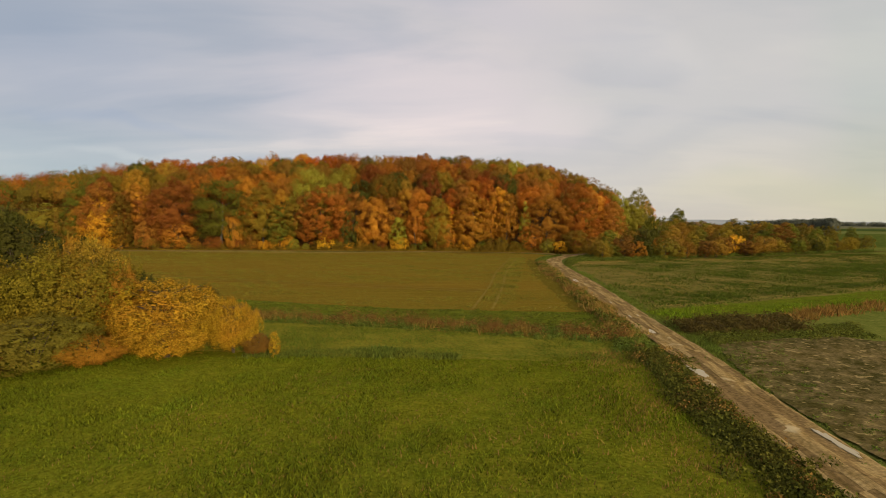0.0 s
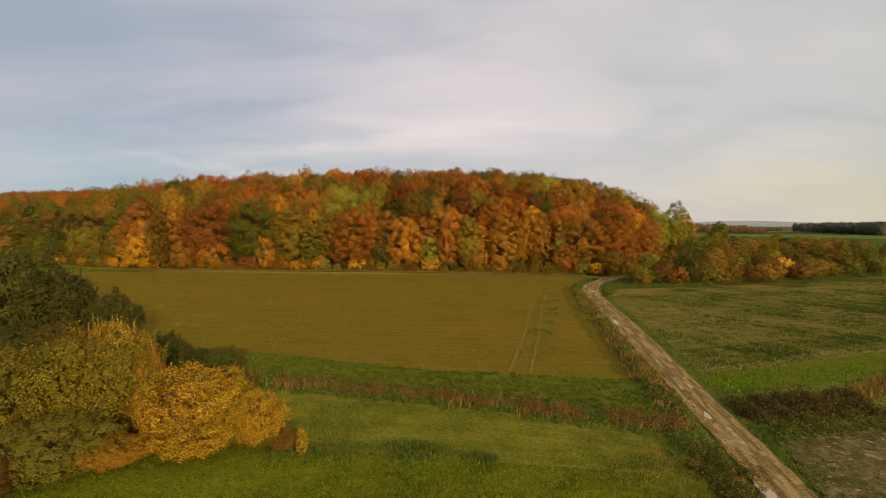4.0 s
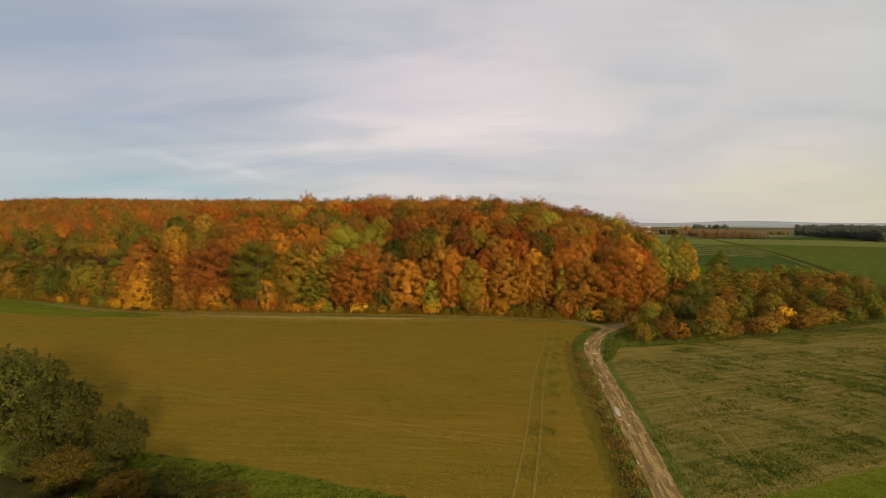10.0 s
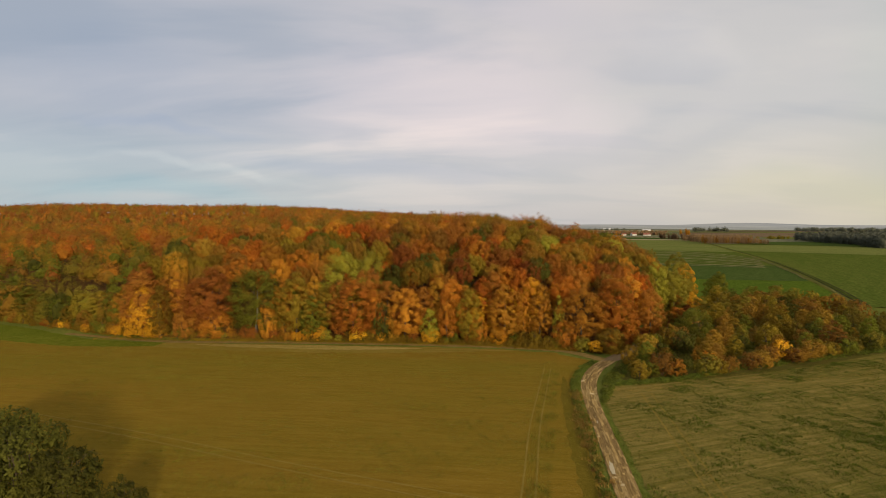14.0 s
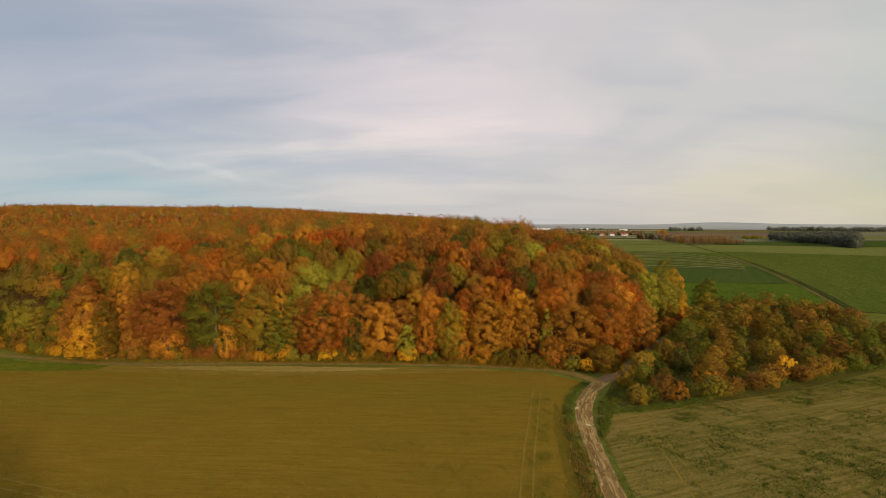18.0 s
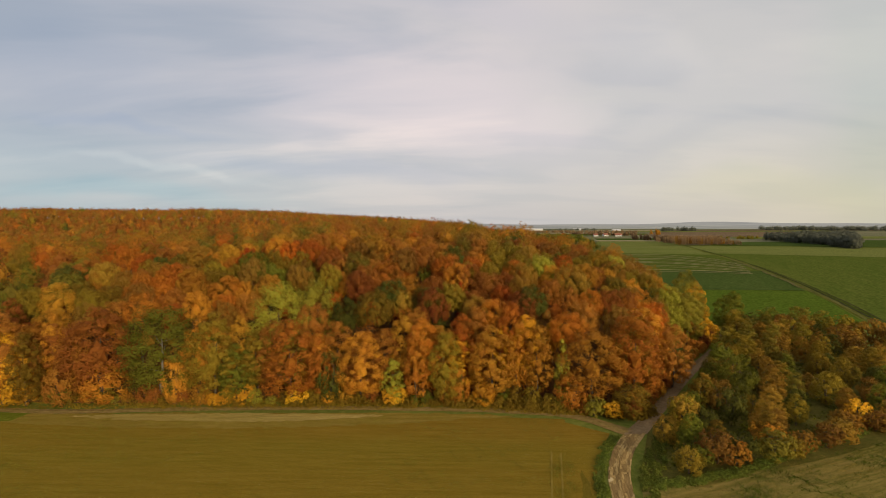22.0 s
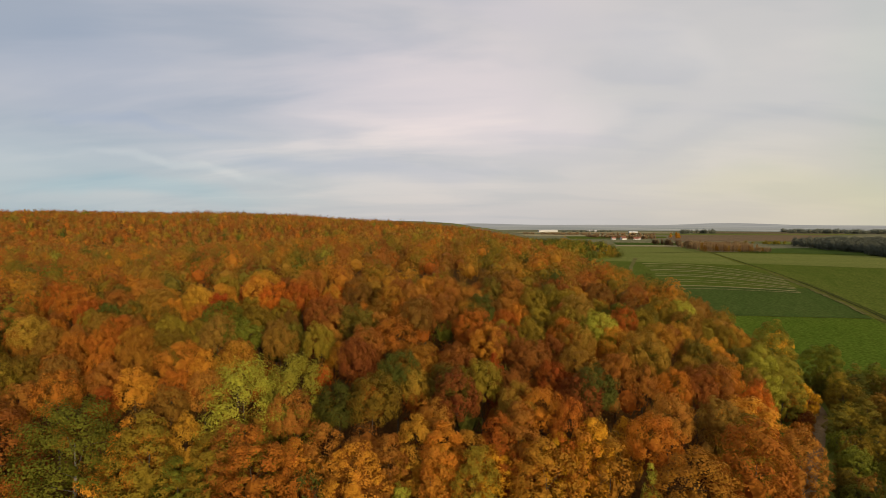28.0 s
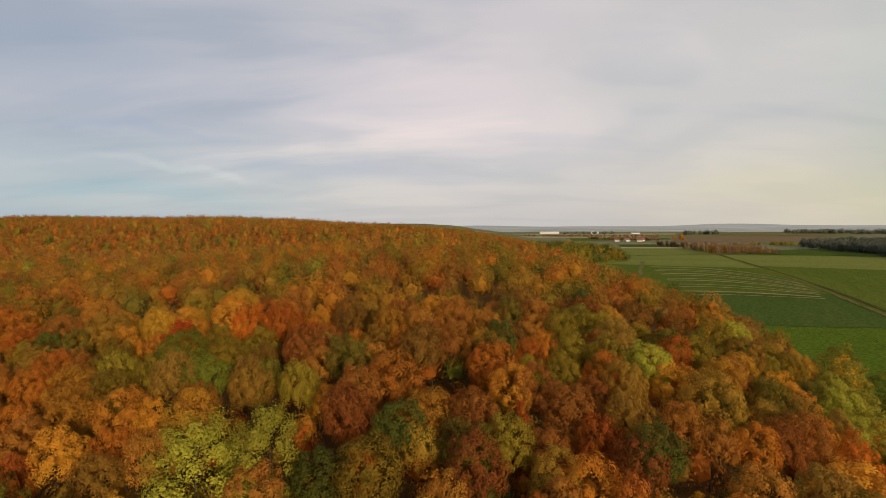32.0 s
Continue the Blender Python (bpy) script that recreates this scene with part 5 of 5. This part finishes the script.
def leafy(name, pts, leaves, H, W, size, mat, label, category, seed=1):
    """Weeds as one mesh: loose mounds of small leaves."""
    rng = np.random.default_rng(seed)
    P = np.repeat(np.asarray(pts, float), leaves, axis=0)
    n = len(P)
    big = np.repeat(rng.uniform(0.5, 1.2, len(pts)), leaves)
    d = unit(rng.normal(0, 1, (n, 3)))
    d[:, 2] = np.abs(d[:, 2])
    pos = np.c_[P, height(P[:, 0], P[:, 1])] + d * np.c_[W * big, W * big, H * big] * rng.uniform(0.55, 1.05, (n, 1))
    nrm = unit(d + rng.normal(0, 0.6, (n, 3)))
    t = unit(np.cross(nrm, rng.normal(0, 1, (n, 3))))
    b = np.cross(nrm, t)
    s = (size * rng.uniform(0.6, 1.4, n))[:, None]
    v = np.stack([pos + t * s, pos - t * s * 0.6 + b * s * 0.8, pos - t * s * 0.6 - b * s * 0.8], 1).reshape(-1, 3)
    me = mesh_from(name, v, np.arange(3 * n).reshape(-1, 3), [mat])
    return tagged(new(name, me), label, category, kind="stuff")


low_rng = np.random.default_rng(31)
GRASS_LEAF = foliage("grass blades", (0.15, 0.18, 0.009), 0.72, 0.05)
DRY_LEAF = foliage("dry grass blades", (0.31, 0.20, 0.045), 0.45, 0.03)
WEED_LEAF = foliage("weed leaves", (0.125, 0.142, 0.02), 0.6, 0.05)
DOCK_LEAF = foliage("dry dock stalks", (0.275, 0.165, 0.036), 0.6, 0.03)
MARGIN_LEAF = foliage("margin leaves", (0.13, 0.145, 0.014), 0.55, 0.05)
BRAMBLE = foliage("bramble leaves", (0.11, 0.09, 0.02), 0.5, 0.05)
BEET_LEAF = foliage("regrowth leaves", (0.085, 0.12, 0.013), 0.5, 0.04)


def spots_between(left, right, n):
    return scatter(low_rng, left, right, n)


sprigs("meadow_grass", spots_between([(-36, 2), (-33, 33)], [(11, 2), (11.5, 33)], 66000), 3, 0.11, 0.25, GRASS_LEAF, "tufts of long green meadow grass", "grass", 0.7, 2, 1.2)
sprigs("dry_grass", [(x + low_rng.normal(0, 1.2), y) for x, y in spots_between([(7, 10), (10, 34)], [(10, 10), (11.5, 36)], 1100)], 4, 0.14, 0.2, DRY_LEAF, "yellowed dry grass tufts near the verge", "grass", 0.4, 3)
verge = [(x + low_rng.normal(0, 0.45), y) for x, y in spots_between([(10.2, 8), (11.2, 22), (12.8, 36)], [(12.2, 8), (12.7, 22), (14.4, 36)], 520)]
leafy("verge_weeds", [p for k, p in enumerate(verge) if k % 9], 80, 0.5, 0.55, 0.06, WEED_LEAF, "dark green leafy weeds on the road verge", "weeds", 4)
leafy("verge_docks", [p for k, p in enumerate(verge) if k % 9 == 0], 80, 0.6, 0.5, 0.05, DOCK_LEAF, "brown withered docks on the road verge", "weeds", 44)
leafy("mud_weeds", spots_between([(19.2, 37), (24, 38.6), (33, 39.5)], [(19.6, 41.5), (25, 42.5), (35, 45)], 260), 60, 0.35, 0.7, 0.07, WEED_LEAF, "olive weeds between the mud and the brambles", "weeds", 45)
leafy("mud_weeds", [(x + low_rng.normal(0, 1.0), y) for x, y in spots_between([(16.4, 18), (18.0, 30), (19.6, 37)], [(17.6, 18), (20.0, 30), (24, 38)], 170)], 50, 0.16, 0.38, 0.05, WEED_LEAF, "low green weeds along the muddy ground", "weeds", 46)
verge = [(x + low_rng.normal(0, 0.3), y) for x, y in spots_between([(13.2, 40), (15.3, 60), (17.7, 90), (19.7, 112)], [(15.1, 40), (16.4, 60), (19.1, 90), (21.1, 112)], 460)]
leafy("verge_weeds", [p for k, p in enumerate(verge) if k % 10 != 3 and k % 5 < 4], 50, 0.6, 0.55, 0.10, WEED_LEAF, "scrubby green weeds between the track and the field", "weeds", 5)
leafy("verge_docks", [p for k, p in enumerate(verge) if k % 10 == 3], 50, 0.8, 0.5, 0.09, DOCK_LEAF, "brown withered docks between the track and the field", "weeds", 47)
sprigs("verge_dry_grass", [(x + low_rng.normal(0, 0.4), y + low_rng.normal(0, 0.4)) for k, (x, y) in enumerate(verge) if k % 2 for _ in range(5)], 7, 0.5, 0.2, DRY_LEAF, "pale dry grass on the road verge", "grass", 0.3, 48, 0.5)
sprigs("verge_grass", spots_between([(16.2, 26), (18.8, 44), (21.2, 72), (24.2, 107)], [(17.6, 26), (20.2, 44), (22.6, 72), (25.6, 107)], 2600), 4, 0.17, 0.16, WEED_LEAF, "short grass on the road verge", "grass", 0.5, 6)
ditch = spots_between([(-24, 47.2), (-9, 44), (4, 40.8), (13.2, 37.8)], [(-23, 48.8), (-9, 45.4), (4, 42.2), (14.0, 39.2)], 120)
sprigs("ditch_stalks", [(x + low_rng.normal(0, 0.6), y + low_rng.normal(0, 0.4)) for x, y in ditch for _ in range(4)], 7, 0.5, 0.3, DOCK_LEAF, "rust-brown dry stalks along the ditch", "weeds", 0.4, 7, 0.5)
leafy("ditch_docks", ditch, 200, 1.15, 0.75, 0.05, DOCK_LEAF, "rust-brown withered weeds along the ditch", "weeds", 27)
leafy("ditch_weeds", spots_between([(-24, 46), (-9, 42.8), (4, 39.6), (12.6, 36.4)], [(-23, 50), (-9, 46.6), (4, 43.4), (14.4, 40.6)], 420), 60, 0.6, 0.6, 0.06, WEED_LEAF, "green and brown weeds in the ditch", "weeds", 8)
leafy("margin_plants", spots_between([(-40, 50.5), (-21, 47.5), (-2, 44), (13.6, 41)], [(-40, 60.8), (-20.5, 56.4), (-5, 51.9), (14.2, 49.9)], 1700), 38, 0.17, 0.42, 0.075, MARGIN_LEAF, "fresh green leafy plants on the field margin", "weeds", 9)
leafy("brambles", spots_between([(18.6, 40.2), (29, 42)], [(19.2, 44.5), (30, 47)], 90), 170, 1.0, 0.95, 0.08, BRAMBLE, "dark brown brambles beside the track", "brambles", 10)
sprigs("dry_stalks", spots_between([(26, 43.5), (46, 53), (80, 68)], [(27, 46.5), (46, 57), (80, 72)], 420), 9, 0.45, 0.35, DOCK_LEAF, "dry red-brown stalks along the verge", "weeds", 0.5, 11, 0.7)
SHOOT = foliage("young shoots", (0.22, 0.205, 0.024), 0.45, 0.03)
shoots = []
for x, y in spots_between([(-110, 74), (-44, 62.4), (-20.5, 57.2), (-5, 52.8), (14.2, 50.8)], [(-150, 158), (-104, 146.5), (-60, 146.6), (-15, 146.2), (21, 143)], 110000):
    y2 = 50 + round((y - 50 + 0.04 * x) / 0.6) * 0.6 - 0.04 * x + low_rng.normal(0, 0.1)
    if noise.noise((x * 0.03, y * 0.09, 4.4)) + low_rng.normal(0, 0.35) + 0.006 * (y - 95) > -0.12:
        shoots.append((x, y2))
for k in range(6000):
    u = low_rng.uniform(0, 1)
    shoots.append((np.interp(u, [0, 1], [5.2, 17.6]) + low_rng.uniform(-1.6, 2.0), np.interp(u, [0, 1], [54, 127])))
sprigs("crop_shoots", shoots, 2, 0.14, 0.2, SHOOT, "thin green shoots in the sown field", "crop", 0.8, 38, 2.2)
BAND = 49.0
rows = []
straws = []
for x, y in spots_between([(21.0, 51.5), (22.8, 73), (26, 107), (29, 114)], [(128, 103), (126, 118), (124, 138), (120, 150)], 76000):
    across = -0.385 * x + 0.923 * y
    across = round(across / 0.75) * 0.75 + low_rng.normal(0, 0.13)
    along = 0.923 * x + 0.385 * y
    px, py = 0.923 * along - 0.385 * across, 0.385 * along + 0.923 * across
    edge = py - np.interp(px, [20, 28, 36, 45, 80, 130], [50.8, 54, 58.5, 63.5, 79, 102])
    green = 0.6 * noise.noise((along * 0.018, across * 0.06, 1.7)) + 0.5 * noise.noise((px * 0.12, py * 0.12, 6.1)) + 0.06 - 0.009 * (py - 78) + 0.010 * (px - 46)
    green -= 0.35 * (py > 104 + 0.3 * (px - 30)) + 0.5 * (edge < 2.5) + 0.35 * (abs(across - BAND) < 1.4) + 0.3 * (px - 20 - 0.09 * (py - 50) < 9 and py > 78)
    (rows if green + low_rng.normal(0, 0.4) > 0 else straws).append((px, py))
sprigs("straw_rows", straws, 1, 0.11, 0.12, DRY_LEAF, "pale straw left in rows on the harvested field", "straw", 1.4, 39, 1.8)
sprigs("regrowth", rows, 4, 0.22, 0.24, BEET_LEAF, "green regrowth in rows on the harvested field", "crop", 0.6, 12, 1.6)
sprigs("verge_grass", [(x + low_rng.normal(0, 0.5), y + low_rng.normal(0, 0.9)) for x, y in spots_between([(19.8, 47), (45, 55), (80, 70), (130, 91)], [(20.2, 51.2), (45, 62), (80, 78.5), (130, 102)], 7000)], 4, 0.19, 0.25, GRASS_LEAF, "bright green grass along the harvested field", "grass", 0.5, 33)
leafy("verge_weeds", spots_between([(24.6, 104), (27, 116), (31, 125.5), (36.5, 134)], [(26, 106), (30, 117), (34, 124), (39, 135)], 240), 60, 0.8, 0.7, 0.11, WEED_LEAF, "green weeds where the track meets the thicket", "weeds", 35)
leafy("verge_weeds", spots_between([(19.4, 110), (21.4, 120), (25, 129.5), (28.6, 135)], [(21.0, 110), (23.0, 119.4), (26.6, 128.6), (30.4, 134.8)], 200), 50, 0.5, 0.55, 0.10, WEED_LEAF, "scrubby green weeds on the bend of the track", "weeds", 36)
sprigs("dry_grass", spots_between([(-20, 9), (-8, 30)], [(9, 8), (9, 33)], 1500), 3, 0.12, 0.14, DRY_LEAF, "yellowed dry tufts scattered in the meadow", "grass", 0.6, 37)
sprigs("mown_tufts", spots_between([(-19, 35), (-20, 45.4)], [(11.2, 32.2), (12.4, 38)], 15000), 3, 0.10, 0.2, MARGIN_LEAF, "short tufts of mown grass in rows", "grass", 0.8, 61, 1.4)
sprigs("tall_grass", [(x, 33.2 + (1.2 + 0.12 * (x + 12)) * 0.9 * low_rng.uniform(0, 1) * min(1, (0.5 - x) / 4) + low_rng.normal(0, 0.25)) for x in low_rng.uniform(-12.5, 1.0, 1300)], 6, 0.24, 0.18, WEED_LEAF, "tall dark green grass left beside the mown strip", "grass", 0.3, 41)
leafy("verge_weeds", spots_between([(11.2, 34.5), (13.0, 37.6)], [(14.2, 35), (15.2, 42)], 120), 60, 0.45, 0.6, 0.06, WEED_LEAF, "green weeds where the ditch meets the road", "weeds", 51)
leafy("thicket_weeds", [p for p in spots_between([(33, 122), (57, 129), (82, 141), (107, 154), (132, 168)], [(40, 140), (66, 172), (96, 214), (112, 238), (132, 195)], 700) if in_poly(*p, THICKET)], 40, 0.9, 1.2, 0.18, MARGIN_LEAF, "rank green weeds between the bushes of the thicket", "weeds", 49)
leafy("hedge_weeds", spots_between([(28.5, 115.2), (42.9, 119), (64, 130), (103, 147), (130, 160)], [(31, 117.5), (43, 121), (64, 132.5), (103, 150), (130, 163)], 420), 60, 1.0, 0.9, 0.12, WEED_LEAF, "green and brown weeds at the foot of the hedge", "weeds", 43)
leafy("edge_undergrowth", spots_between([(-210, 191), (-112, 156), (-60, 151.6), (0, 151.4), (30, 145), (38, 143)], [(-208, 195), (-112, 159.5), (-60, 154.5), (0, 154), (31, 149), (42, 147)], 900), 60, 2.2, 1.4, 0.2, LEAF["olive"], "olive undergrowth along the forest edge", "undergrowth", 13)
sprigs("edge_grass", spots_between([(-112, 150), (-60, 149.8), (0, 149.2), (26, 145)], [(-112, 153), (-60, 152.4), (0, 151.8), (27, 147.5)], 1500), 5, 0.45, 0.3, LEAF["olive"], "rough olive grass beside the forest track", "grass", 0.4, 14)

# ---- puddles ----
mat, nt, n_, l_, p_ = node_mat("puddle water")
p_.inputs["Base Color"].default_value = (0.45, 0.375, 0.225, 1)
p_.inputs["Roughness"].default_value = 0.4
p_.inputs["Specular IOR Level"].default_value = 0.2
PUDDLE = mat


def puddle(x, y, w, d, turn, label):
    rng = np.random.default_rng(int(x * 10 + y))
    bm = bmesh.new()
    n = 40
    r = 1 + 0.24 * np.convolve(np.r_[(e := rng.normal(0, 1, n)), e[:4]], np.ones(4) / 2, "valid")[:n]
    for z in (0, 0.02):
        ring = [bm.verts.new((math.cos(6.2832 * k / n) * w * r[k] * (1 - z * 2), math.sin(6.2832 * k / n) * d * r[k] * (1 - z), z)) for k in range(n)]
        if z:
            bm.faces.new(ring)
            for k in range(n):
                bm.faces.new((low[k], low[(k + 1) % n], ring[(k + 1) % n], ring[k]))
        low = ring
    ob = new("puddle", finish(bm, "puddle", PUDDLE))
    ob.matrix_basis = pose(x, y, 0.135, 0, 0, turn)
    return tagged(ob, label, "puddle", "puddles on the track")


puddle(14.55, 29.8, 0.28, 0.9, -8, "shallow pale puddle in the wheel rut")
puddle(17.4, 47.6, 0.4, 1.5, -8, "shallow pale puddle in the wheel rut")
puddle(15.3, 20.2, 0.22, 1.1, -4, "long muddy puddle at the track's edge")
puddle(18.2, 56.0, 0.35, 1.6, -8, "shallow pale puddle in the wheel rut")
puddle(16.6, 41.5, 0.3, 1.2, -10, "shallow pale puddle in the wheel rut")
puddle(21.6, 96, 0.3, 2.2, -8, "long pale puddle in the wheel rut")
puddle(19.3, 77, 0.32, 1.8, -8, "shallow pale puddle in the wheel rut")
